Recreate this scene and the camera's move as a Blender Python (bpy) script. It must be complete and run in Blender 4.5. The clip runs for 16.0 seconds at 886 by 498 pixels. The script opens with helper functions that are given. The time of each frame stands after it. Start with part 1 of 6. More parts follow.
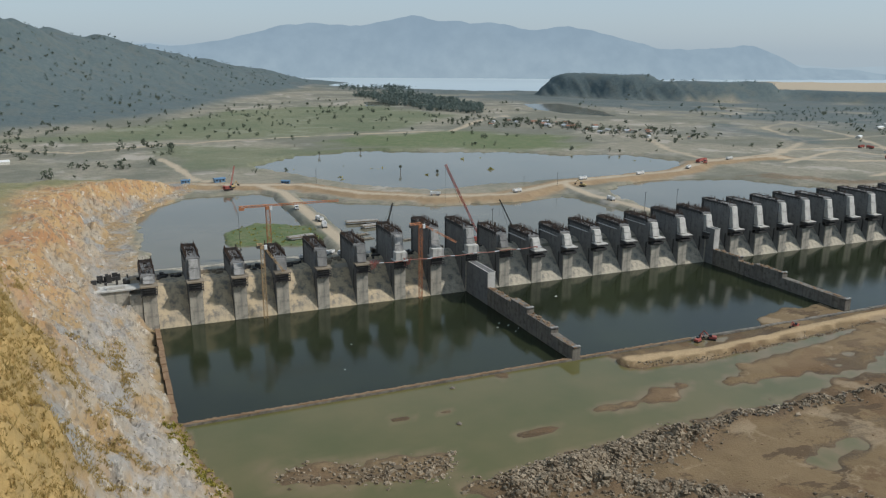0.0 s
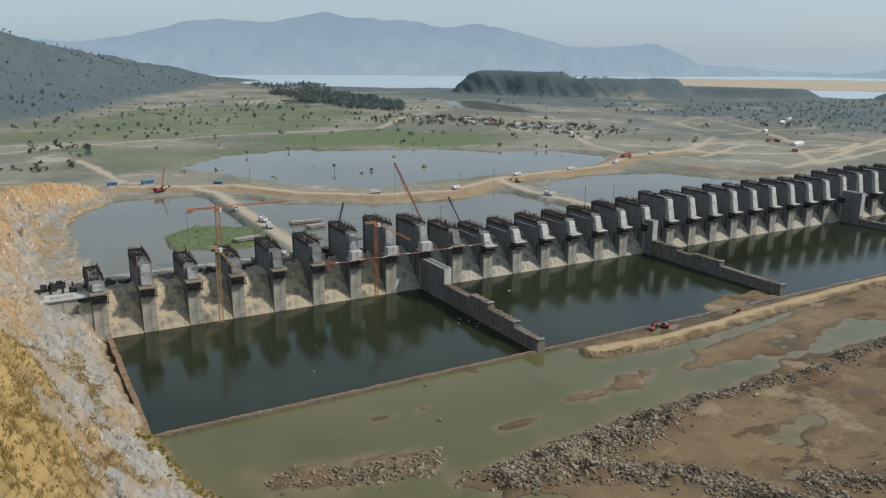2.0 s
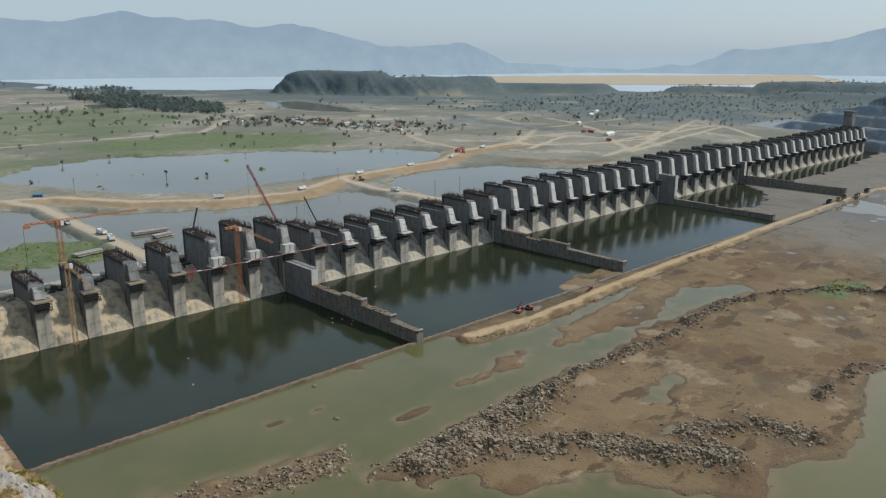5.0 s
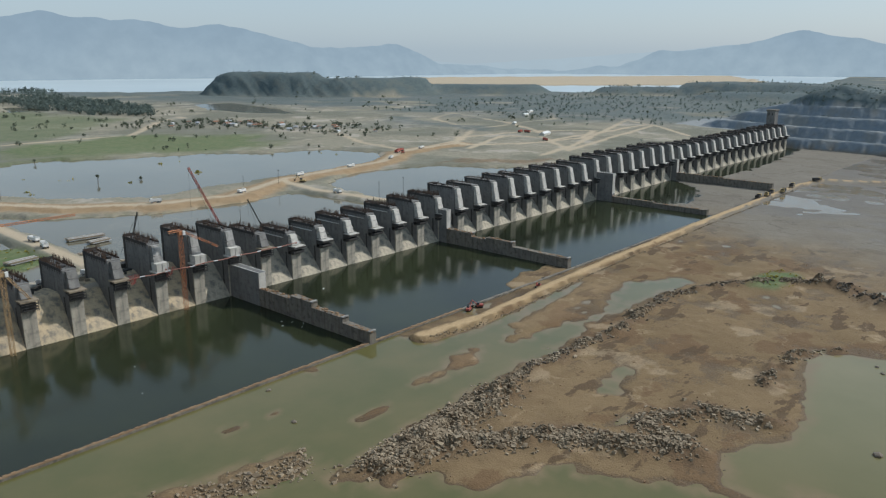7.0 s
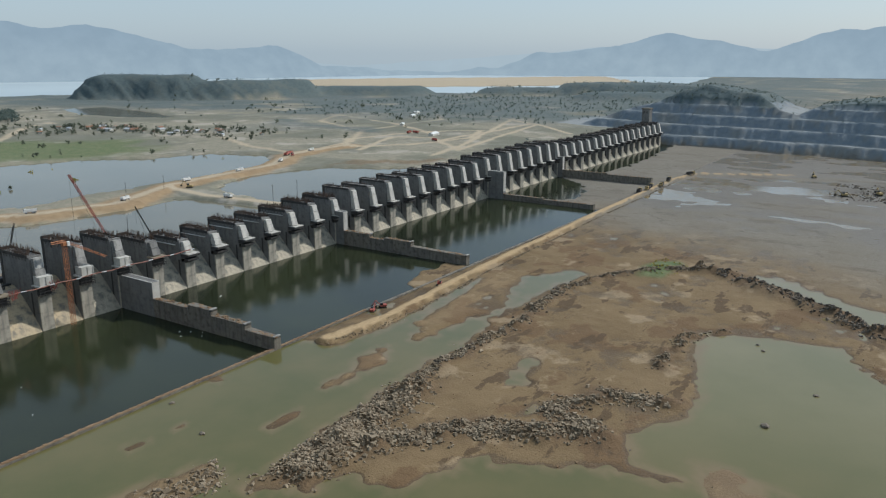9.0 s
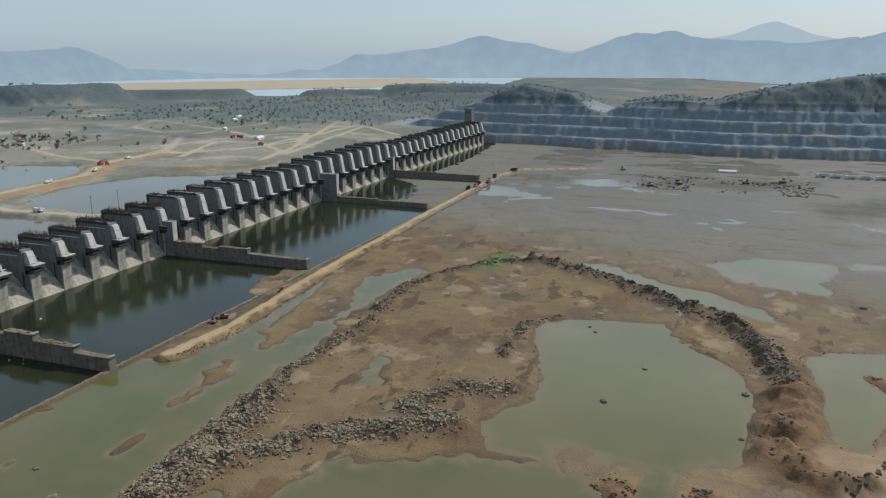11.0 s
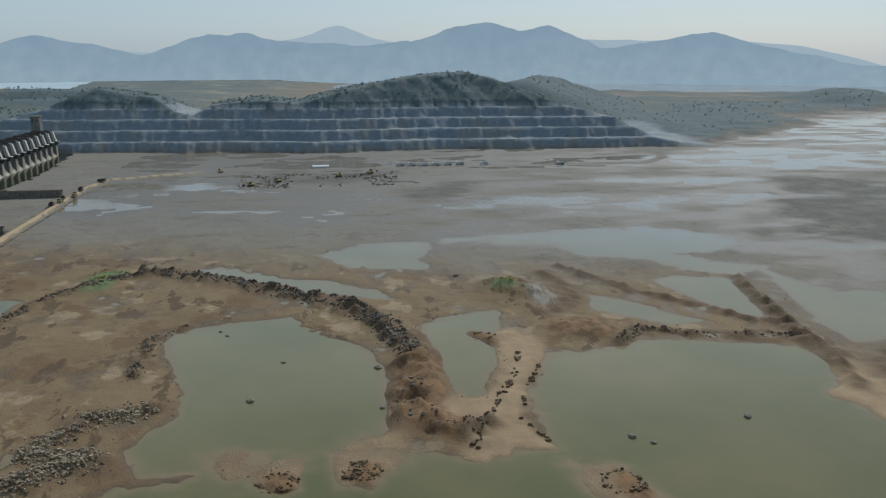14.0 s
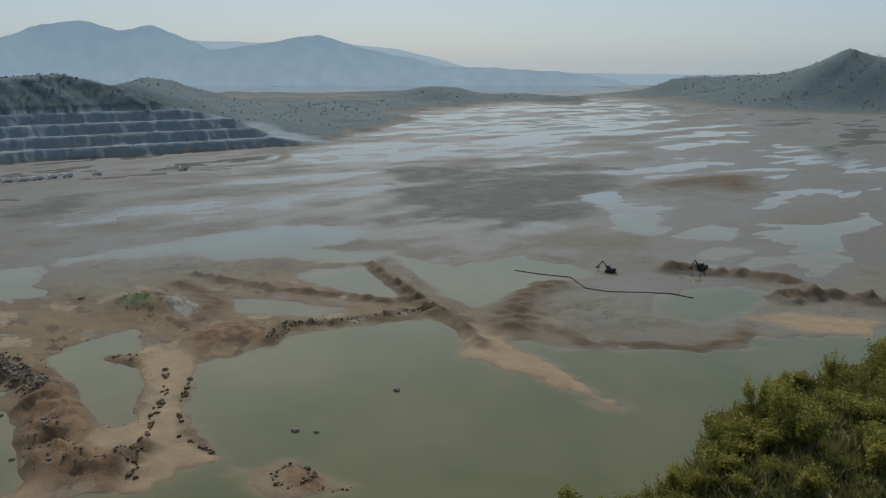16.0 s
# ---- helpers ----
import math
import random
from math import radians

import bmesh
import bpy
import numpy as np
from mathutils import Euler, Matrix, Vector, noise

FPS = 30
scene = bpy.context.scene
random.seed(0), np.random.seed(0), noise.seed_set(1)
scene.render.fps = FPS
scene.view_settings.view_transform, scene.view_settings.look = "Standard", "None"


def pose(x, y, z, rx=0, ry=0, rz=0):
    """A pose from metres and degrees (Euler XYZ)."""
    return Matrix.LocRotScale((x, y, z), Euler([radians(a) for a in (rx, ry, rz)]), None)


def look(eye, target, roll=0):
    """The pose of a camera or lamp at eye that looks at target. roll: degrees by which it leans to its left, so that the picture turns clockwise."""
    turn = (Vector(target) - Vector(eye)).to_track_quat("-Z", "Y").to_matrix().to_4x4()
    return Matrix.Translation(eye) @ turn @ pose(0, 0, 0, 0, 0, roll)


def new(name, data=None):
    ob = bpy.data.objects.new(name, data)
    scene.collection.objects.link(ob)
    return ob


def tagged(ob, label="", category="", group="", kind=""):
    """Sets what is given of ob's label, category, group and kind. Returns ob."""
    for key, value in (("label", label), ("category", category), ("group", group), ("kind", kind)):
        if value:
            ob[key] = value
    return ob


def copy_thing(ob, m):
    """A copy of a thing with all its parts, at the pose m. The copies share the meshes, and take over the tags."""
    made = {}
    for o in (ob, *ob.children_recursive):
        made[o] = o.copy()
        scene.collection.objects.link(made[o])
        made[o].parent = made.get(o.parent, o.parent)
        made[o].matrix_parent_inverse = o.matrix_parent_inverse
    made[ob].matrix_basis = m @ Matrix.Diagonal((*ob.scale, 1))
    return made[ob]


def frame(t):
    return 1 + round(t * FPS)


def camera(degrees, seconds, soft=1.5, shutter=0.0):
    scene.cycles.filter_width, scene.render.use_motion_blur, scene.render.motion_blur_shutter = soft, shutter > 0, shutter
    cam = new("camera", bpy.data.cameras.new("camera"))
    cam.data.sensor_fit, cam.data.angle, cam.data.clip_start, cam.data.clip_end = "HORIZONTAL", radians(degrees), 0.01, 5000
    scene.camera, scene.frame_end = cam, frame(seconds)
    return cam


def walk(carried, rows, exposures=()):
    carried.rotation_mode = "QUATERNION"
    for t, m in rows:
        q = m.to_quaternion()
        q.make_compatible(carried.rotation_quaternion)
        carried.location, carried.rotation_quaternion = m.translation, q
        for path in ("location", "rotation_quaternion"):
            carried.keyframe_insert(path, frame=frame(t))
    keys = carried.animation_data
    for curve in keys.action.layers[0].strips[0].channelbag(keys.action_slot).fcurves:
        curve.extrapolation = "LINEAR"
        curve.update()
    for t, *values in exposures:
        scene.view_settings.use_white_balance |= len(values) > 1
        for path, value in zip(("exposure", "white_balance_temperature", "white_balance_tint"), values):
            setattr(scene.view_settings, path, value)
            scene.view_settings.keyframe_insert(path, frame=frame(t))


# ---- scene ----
cam = camera(59.50, 16.0, 1.25)
PATH = [
    (0.0, (-30.30, -417.54, 144.30), (7.719, -328.413, 119.590), 0.30),
    (0.5, (-36.66, -415.16, 144.33), (3.702, -327.085, 119.572), 0.35),
    (1.0, (-42.88, -412.77, 144.44), (0.176, -326.000, 119.609), 0.30),
    (1.5, (-48.28, -410.43, 145.05), (-3.443, -324.609, 120.077), 0.37),
    (2.0, (-53.83, -408.01, 144.84), (-5.768, -323.958, 119.856), 0.47),
    (2.5, (-59.19, -405.57, 144.52), (-7.583, -323.641, 119.540), 0.44),
    (3.0, (-64.21, -403.32, 144.19), (-8.850, -323.861, 119.276), 0.31),
    (3.5, (-68.32, -401.23, 143.88), (-9.209, -324.510, 118.980), 0.14),
    (4.0, (-71.58, -399.51, 143.70), (-9.439, -325.225, 118.806), 0.07),
    (6.5, (-82.06, -392.52, 143.26), (-11.243, -326.427, 118.436), 0.04),
    (7.0, (-83.28, -391.30, 142.76), (-11.021, -326.751, 118.029), 0.06),
    (7.5, (-85.02, -390.57, 142.29), (-11.357, -327.582, 117.668), 0.07),
    (8.0, (-86.44, -389.09, 142.12), (-10.341, -329.054, 117.537), 0.06),
    (10.5, (-93.48, -382.47, 142.03), (-5.011, -342.682, 117.738), 0.03),
    (11.0, (-94.64, -380.72, 141.88), (-3.654, -347.033, 117.642), 0.02),
    (11.5, (-95.40, -378.85, 141.78), (-2.245, -351.741, 117.537), 0.11),
    (12.0, (-96.18, -377.52, 141.58), (-1.467, -356.452, 117.380), 0.09),
    (12.5, (-97.25, -375.57, 142.11), (-1.303, -361.227, 117.844), 0.08),
    (13.0, (-98.01, -373.33, 141.73), (-1.067, -368.861, 117.599), 0.06),
    (13.5, (-98.78, -371.11, 141.55), (-1.897, -376.888, 117.464), 0.05),
    (14.0, (-99.11, -369.42, 141.11), (-3.391, -385.590, 117.112), -0.00),
    (14.5, (-99.26, -368.09, 140.92), (-6.001, -395.151, 117.040), 0.05),
    (15.0, (-99.34, -366.82, 140.83), (-9.802, -404.451, 117.012), 0.15),
    (15.5, (-99.23, -366.04, 140.61), (-15.169, -414.710, 116.845), 0.08),
    (16.0, (-99.03, -365.33, 140.50), (-21.493, -423.853, 116.766), 0.12),
]
walk(cam, [(t, look(eye, target, roll)) for t, eye, target, roll in PATH],
     exposures=[(0.0, 0.12, 6330, 10), (4.0, 0.19, 6300, 10), (8.0, 0.18, 6290, 9), (11.0, 0.14, 6240, 9), (12.5, 0.07, 6180, 8), (14.5, -0.12, 6050, 7), (16.0, -0.21, 6050, 7)])

# ---- world and sun ----
SUN_EL, SUN_AZ = radians(43), radians(-33)      # azimuth from +X towards +Y
world = bpy.data.worlds.new("hazy_sky")
scene.world = world
world.use_nodes = True
wn = world.node_tree
sky = wn.nodes.new("ShaderNodeTexSky")
sky.sky_type = "NISHITA"
sky.sun_disc = False
sky.sun_elevation, sky.sun_rotation = SUN_EL, radians(90) - SUN_AZ
sky.air_density, sky.dust_density, sky.ozone_density = 1.0, 1.2, 1.5
veil = wn.nodes.new("ShaderNodeMix")              # even haze over the whole sky
veil.data_type = "RGBA"
veil.inputs[0].default_value = 0.68
veil.inputs[7].default_value = (3.75, 4.75, 5.6, 1)
wn.links.new(sky.outputs[0], veil.inputs[6])
wn.links.new(veil.outputs[2], wn.nodes["Background"].inputs[0])
wn.nodes["Background"].inputs[1].default_value = 0.105
sun = new("sun", bpy.data.lights.new("sun", "SUN"))
sun.data.energy, sun.data.angle, sun.data.color = 3.0, radians(1.5), (1.0, 0.95, 0.88)
sun.matrix_world = look((0, 0, 0), (-math.cos(SUN_EL) * math.cos(SUN_AZ), -math.cos(SUN_EL) * math.sin(SUN_AZ), -math.sin(SUN_EL)))
scene.view_settings.exposure = 0.0


# ---- material helpers ----
class Nodes:
    """A small wrapper that builds one node material."""

    def __init__(self, name, rough=0.8, spec=0.3, metal=0.0):
        self.mat = bpy.data.materials.new(name)
        self.mat.use_nodes = True
        self.tree = self.mat.node_tree
        self.bsdf = self.tree.nodes["Principled BSDF"]
        self.bsdf.inputs["Roughness"].default_value = rough
        self.bsdf.inputs["Specular IOR Level"].default_value = spec
        self.bsdf.inputs["Metallic"].default_value = metal

    def add(self, kind, **props):
        n = self.tree.nodes.new(kind)
        for k, v in props.items():
            setattr(n, k, v)
        return n

    def link(self, a, b):
        self.tree.links.new(a, b)

    def place(self, v, sock):
        if isinstance(v, bpy.types.NodeSocket):
            self.link(v, sock)
        elif isinstance(v, tuple) and len(v) == 3:
            sock.default_value = (*v, 1.0)
        else:
            sock.default_value = v

    def coords(self, kind="Object", scale=(1, 1, 1)):
        tc = self.add("ShaderNodeTexCoord")
        mp = self.add("ShaderNodeMapping")
        mp.inputs["Scale"].default_value = scale
        self.link(tc.outputs[kind], mp.inputs["Vector"])
        return mp.outputs[0]

    def noise(self, vec, scale, detail=4, rough=0.55, lo=0.35, hi=0.65):
        n = self.add("ShaderNodeTexNoise")
        n.inputs["Scale"].default_value, n.inputs["Detail"].default_value, n.inputs["Roughness"].default_value = scale, detail, rough
        self.link(vec, n.inputs["Vector"])
        return self.span(n.outputs[0], lo, hi)

    def span(self, v, lo, hi, a=0.0, b=1.0):
        m = self.add("ShaderNodeMapRange")
        m.inputs[1].default_value, m.inputs[2].default_value, m.inputs[3].default_value, m.inputs[4].default_value = lo, hi, a, b
        self.link(v, m.inputs[0])
        return m.outputs[0]

    def mix(self, fac, a, b, blend="MIX"):
        m = self.add("ShaderNodeMix", data_type="RGBA", blend_type=blend)
        self.place(fac, m.inputs[0])
        self.place(a, m.inputs[6])
        self.place(b, m.inputs[7])
        return m.outputs[2]

    def math(self, op, a, b=0.5):
        m = self.add("ShaderNodeMath", operation=op)
        self.place(a, m.inputs[0])
        self.place(b, m.inputs[1])
        return m.outputs[0]

    def attr(self, name):
        a = self.add("ShaderNodeAttribute", attribute_name=name)
        return a.outputs["Fac"]

    def done(self, color, rough=None, bump=None, strength=0.4, dist=0.1):
        self.place(color, self.bsdf.inputs["Base Color"])
        if rough is not None:
            self.place(rough, self.bsdf.inputs["Roughness"])
        if bump is not None:
            b = self.add("ShaderNodeBump")
            b.inputs["Strength"].default_value, b.inputs["Distance"].default_value = strength, dist
            self.link(bump, b.inputs["Height"])
            self.link(b.outputs[0], self.bsdf.inputs["Normal"])
        return self.mat


def simple(name, a, b, scale=1.0, rough=0.8, spec=0.3, metal=0.0, bump=0.3, dist=0.05, fine=8.0):
    """Two tones mixed by coarse and fine noise, with a little relief."""
    n = Nodes(name, rough, spec, metal)
    v = n.coords()
    big = n.noise(v, scale * 0.25, 5)
    small = n.noise(v, scale * fine, 3)
    col = n.mix(big, a, b)
    col = n.mix(n.math("MULTIPLY", small, 0.35), col, tuple(c * 0.6 for c in a))
    return n.done(col, bump=small, strength=bump, dist=dist)


# ---- numeric helpers for the terrain ----
def lattice(ix, iy, seed):
    h = (ix.astype(np.int64) * 374761393 + iy.astype(np.int64) * 668265263 + seed * 974634521) & 0x7FFFFFFF
    h = ((h ^ (h >> 13)) * 1274126177) & 0x7FFFFFFF
    return ((h ^ (h >> 16)) & 0xFFFF) / 65535.0


def vnoise(x, y, seed=0):
    ix, iy = np.floor(x), np.floor(y)
    fx, fy = x - ix, y - iy
    fx, fy = fx * fx * (3 - 2 * fx), fy * fy * (3 - 2 * fy)
    a, b = lattice(ix, iy, seed), lattice(ix + 1, iy, seed)
    c, d = lattice(ix, iy + 1, seed), lattice(ix + 1, iy + 1, seed)
    return (a + (b - a) * fx) * (1 - fy) + (c + (d - c) * fx) * fy


def fbm(x, y, size, seed=0, octaves=4):
    """Noise of about -1 to 1 whose largest lumps are that many metres."""
    t, amp, tot = np.zeros_like(x), 1.0, 0.0
    for o in range(octaves):
        t += amp * (vnoise(x / size * 2 ** o + 17.3 * o, y / size * 2 ** o - 9.1 * o, seed + o) * 2 - 1)
        tot += amp
        amp *= 0.5
    return t / tot * 1.6


def step(v, lo, hi):
    t = np.clip((v - lo) / (hi - lo), 0, 1)
    return t * t * (3 - 2 * t)


def line_dist(x, y, pts):
    """Distance to a polyline, and how far along it (0 to 1)."""
    best, along = np.full_like(x, 1e9), np.zeros_like(x)
    n = len(pts) - 1
    for i in range(n):
        (ax, ay), (bx, by) = pts[i], pts[i + 1]
        dx, dy = bx - ax, by - ay
        t = np.clip(((x - ax) * dx + (y - ay) * dy) / (dx * dx + dy * dy), 0, 1)
        d = np.hypot(x - ax - t * dx, y - ay - t * dy)
        near = d < best
        best, along = np.where(near, d, best), np.where(near, (i + t) / n, along)
    return best, along


def inside(x, y, pts):
    """Signed distance to a polygon, positive within."""
    d, _ = line_dist(x, y, pts + pts[:1])
    odd = np.zeros(x.shape, bool)
    j = len(pts) - 1
    for i in range(len(pts)):
        (ax, ay), (bx, by) = pts[i], pts[j]
        if ay != by:
            odd ^= ((ay > y) != (by > y)) & (x < (bx - ax) * (y - ay) / (by - ay) + ax)
        j = i
    return np.where(odd, d, -d)


# ---- plan of the land ----
UP = 18.0                                        # level of the water above the dam
RIVER = [(-60, -108), (184, -110), (190, -143), (232, -147), (275, -144), (318, -141), (330, -144), (300, -149), (262, -154), (230, -162), (216, -169), (235, -173), (262, -175), (288, -181), (302, -178), (314, -170), (345, -161), (386, -182), (378, -200), (335, -192), (282, -188), (228, -196), (189, -193),
         (140, -199), (106, -204), (70, -204), (97, -226), (97, -244), (130, -255), (150, -300), (158, -330), (166, -380), (152, -420),
         (160, -452), (203, -457), (232, -470), (250, -482), (247, -500), (256, -530), (250, -565), (232, -607), (207, -616), (188, -618), (160, -634), (143, -655), (118, -690), (104, -706),
         (112, -726), (92, -745), (86, -790), (0, -860), (-160, -760)]
POOLS = [
    [(307, -288), (270, -294), (236, -306), (204, -309), (176, -295), (155, -305), (150, -340), (166, -382), (177, -397), (224, -402), (271, -394), (300, -367), (327, -358), (316, -319)],
    [(298, -420), (310, -442), (316, -472), (265, -462), (231, -453), (196, -437), (207, -426), (259, -424)],
    [(456, -369), (490, -404), (490, -458), (420, -440), (423, -393)],
    [(420, -262), (440, -300), (375, -395), (340, -420), (355, -372), (395, -310)],
    [(230, -228), (215, -240), (196, -243), (188, -236), (205, -228)],
    [(416, -421), (459, -447), (494, -475), (503, -551), (511, -610), (514, -652), (469, -705), (431, -682), (418, -634), (377, -675), (356, -647), (373, -624), (409, -602), (428, -558), (468, -552), (495, -506), (481, -465), (453, -443), (404, -447)],
    [(370, -670), (317, -687), (306, -742), (269, -751), (235, -748), (248, -708), (234, -666), (233, -639), (267, -640), (307, -651)],
    [(469, -973), (465, -1041), (390, -944), (330, -913), (304, -909), (291, -871), (327, -878), (384, -929)],
    [(280, -886), (293, -951), (266, -960), (247, -914)],
    [(194, -922), (225, -996), (274, -989), (223, -1038), (174, -949)],
    [(165, -713), (188, -747), (170, -802), (138, -814), (131, -759), (132, -718)],
    [(340, -532), (321, -549), (276, -581), (274, -558), (305, -524)],
    [(358, -582), (366, -607), (352, -639), (294, -624), (265, -614), (310, -593)],
    [(163, -253), (184, -251), (187, -262), (175, -264)],
    [(57, -202), (80, -208), (94, -227), (89, -242)],
]
DARK_MUD = [[(748, -927), (591, -1189), (349, -867), (376, -793), (465, -751)], [(455, -1124), (471, -1219), (416, -1230), (409, -1139)], [(817, -302), (886, -326), (878, -470), (809, -463), (784, -369)],
            [(703, -476), (797, -522), (803, -570), (684, -515)]]
ISLES = [
    [(279, -464), (250, -459), (224, -451), (202, -442), (197, -429), (197, -414), (180, -415), (172, -428), (151, -422), (148, -427), (157, -438), (154, -453), (163, -449), (178, -446), (206, -456), (239, -473), (266, -478)],
    [(176, -586), (163, -593), (128, -600), (93, -600), (93, -604), (126, -609), (150, -614), (170, -611), (186, -619), (208, -621), (208, -609), (186, -600)],
    [(172, -378), (171, -399), (159, -399), (137, -389), (138, -374), (152, -374)],
    [(167, -325), (171, -344), (161, -360), (142, -358), (145, -345)],
    [(143, -457), (139, -471), (122, -477), (106, -481), (121, -455)],
    [(126, -752), (116, -774), (81, -800), (73, -776), (91, -759)],
    [(236, -160), (262, -155), (300, -151), (330, -147), (330, -157), (300, -164), (262, -167)],
    [(152, -172), (168, -168), (200, -163), (180, -172)],
    [(9, -165), (27, -170), (55, -177), (74, -179), (68, -196), (37, -189), (12, -179)],
]
SPECKS = [(67, -147, 5, 3), (86, -148, 4, 3), (125, -122, 4, 9), (112, -178, 10, 3), (150, -170, 8, 3), (100, -214, 8, 5)]
# ridges: line, height, half width
RIDGES = [
    ([(84, -214), (110, -209), (140, -206), (165, -205)], 2.6, 9.0),
    ([(160, -203), (189, -199), (228, -201), (267, -203), (310, -198), (336, -197), (376, -207), (409, -235), (428, -263)], 1.9, 3.6),
    ([(104, -215), (132, -233), (146, -247), (157, -265), (170, -285)], 2.4, 6.5),
    ([(170, -285), (178, -262), (205, -276), (211, -304)], 1.9, 5.0),
    ([(428, -263), (395, -320), (360, -358), (341, -382), (305, -400), (280, -408), (251, -414), (218, -410), (190, -407), (174, -412), (172, -430)], 4.2, 8.5),
    ([(245, -285), (290, -284), (312, -300)], 1.3, 3.0),
    ([(252, -520), (268, -537), (258, -563), (244, -618)], 1.9, 4.5),
    ([(351, -641), (279, -623), (244, -618), (208, -614), (183, -605)], 2.6, 4.5),
    ([(400, -535), (371, -544), (313, -579), (261, -619)], 1.7, 3.6),
    ([(385, -520), (330, -522), (300, -500)], 1.2, 7.0),
    ([(137, -799), (116, -827), (93, -839)], 3.8, 8.0),
    ([(195, -634), (225, -667), (243, -710)], 1.6, 10.0),
    ([(180, -648), (150, -648), (125, -678), (108, -708), (116, -728)], 1.1, 4.5),
    ([(220, -802), (183, -828), (150, -835)], 3.0, 8.0),
    ([(450, -1114), (440, -1215), (390, -1150)], 1.2, 20.0),
]
MOUNDS = [(345, -490, 8.5, 21, 15), (275, -507, 4.2, 17, 18), (272, -454, 2.5, 9, 6), (415, -233, 2.2, 28, 14), (147, -382, 1.3, 7.5, 7),
          (125, -470, 1.3, 9, 5), (144, -353, 1.2, 8, 6), (196, -672, 1.6, 34, 22), (434, -1150, 2.0, 30, 60), (155, -700, 1.0, 30, 14)]
BAY_FILL = [(585, -125), (590, -62), (610, -62), (643, -76), (690, -56), (731, -19), (745, -5), (775, -5), (775, -30), (890, -36), (1082, -25), (1150, -10), (1150, -125)]
ROAD = [(188, -134), (232, -139), (341, -131), (450, -128), (557, -125), (784, -121), (850, -130), (912, -230)]
EMBANK = [(-10, 345), (40, 335), (91, 312), (130, 300), (170, 237), (224, 197), (289, 184), (375, 225), (523, 242), (600, 290), (720, 300)]
CAUSEWAYS = [[(91, 312), (107, 272), (106, 177), (105, 60)], [(367, 222), (358, 157), (368, 50)]]
UPPER = [
    [(-19, 30), (362, 30), (352, 160), (338, 175), (282, 168), (215, 175), (146, 217), (118, 262), (100, 284), (69, 288), (26, 291), (-12, 235), (-19, 199)],
    [(374, 30), (374, 110), (395, 190), (471, 222), (560, 196), (600, 120), (598, 30)],
    [(108, 458), (175, 530), (271, 559), (360, 505), (444, 476), (498, 425), (569, 403), (600, 330), (542, 266), (436, 255), (300, 250), (240, 240), (185, 300), (156, 350)],
    [(921, 1326), (1017, 1294), (978, 1062), (909, 890), (859, 968), (845, 1108)],
    [(566, 1515), (648, 1488), (598, 1327), (529, 1350)],
]
ISLAND_UP = [(35, 140), (63, 163), (97, 140), (98, 92), (78, 78), (33, 97)]


def bank_x(y):
    return np.interp(y, [-1200, -800, -620, -440, -405, -372, -330, -250, -178, -141, -119, 0, 190, 250, 300, 335], [-240, -120, -36, 6, 5, 1, -2, -3, -4, -12, -16, -18, -19, 4, 33, 46])


def crest_z(y):
    return np.interp(y, [-1400, -900, -700, -560, -430, -300, -220, -130, -40, 60, 140, 230, 290, 345], [60, 80, 90, 104, 105, 100, 92, 74, 57, 50, 52, 45, 34, 21])


def terraces(h, rise, flat=0.55):
    k = np.floor(h / rise)
    f = h / rise - k
    return (k + step(f, flat, 1.0)) * rise


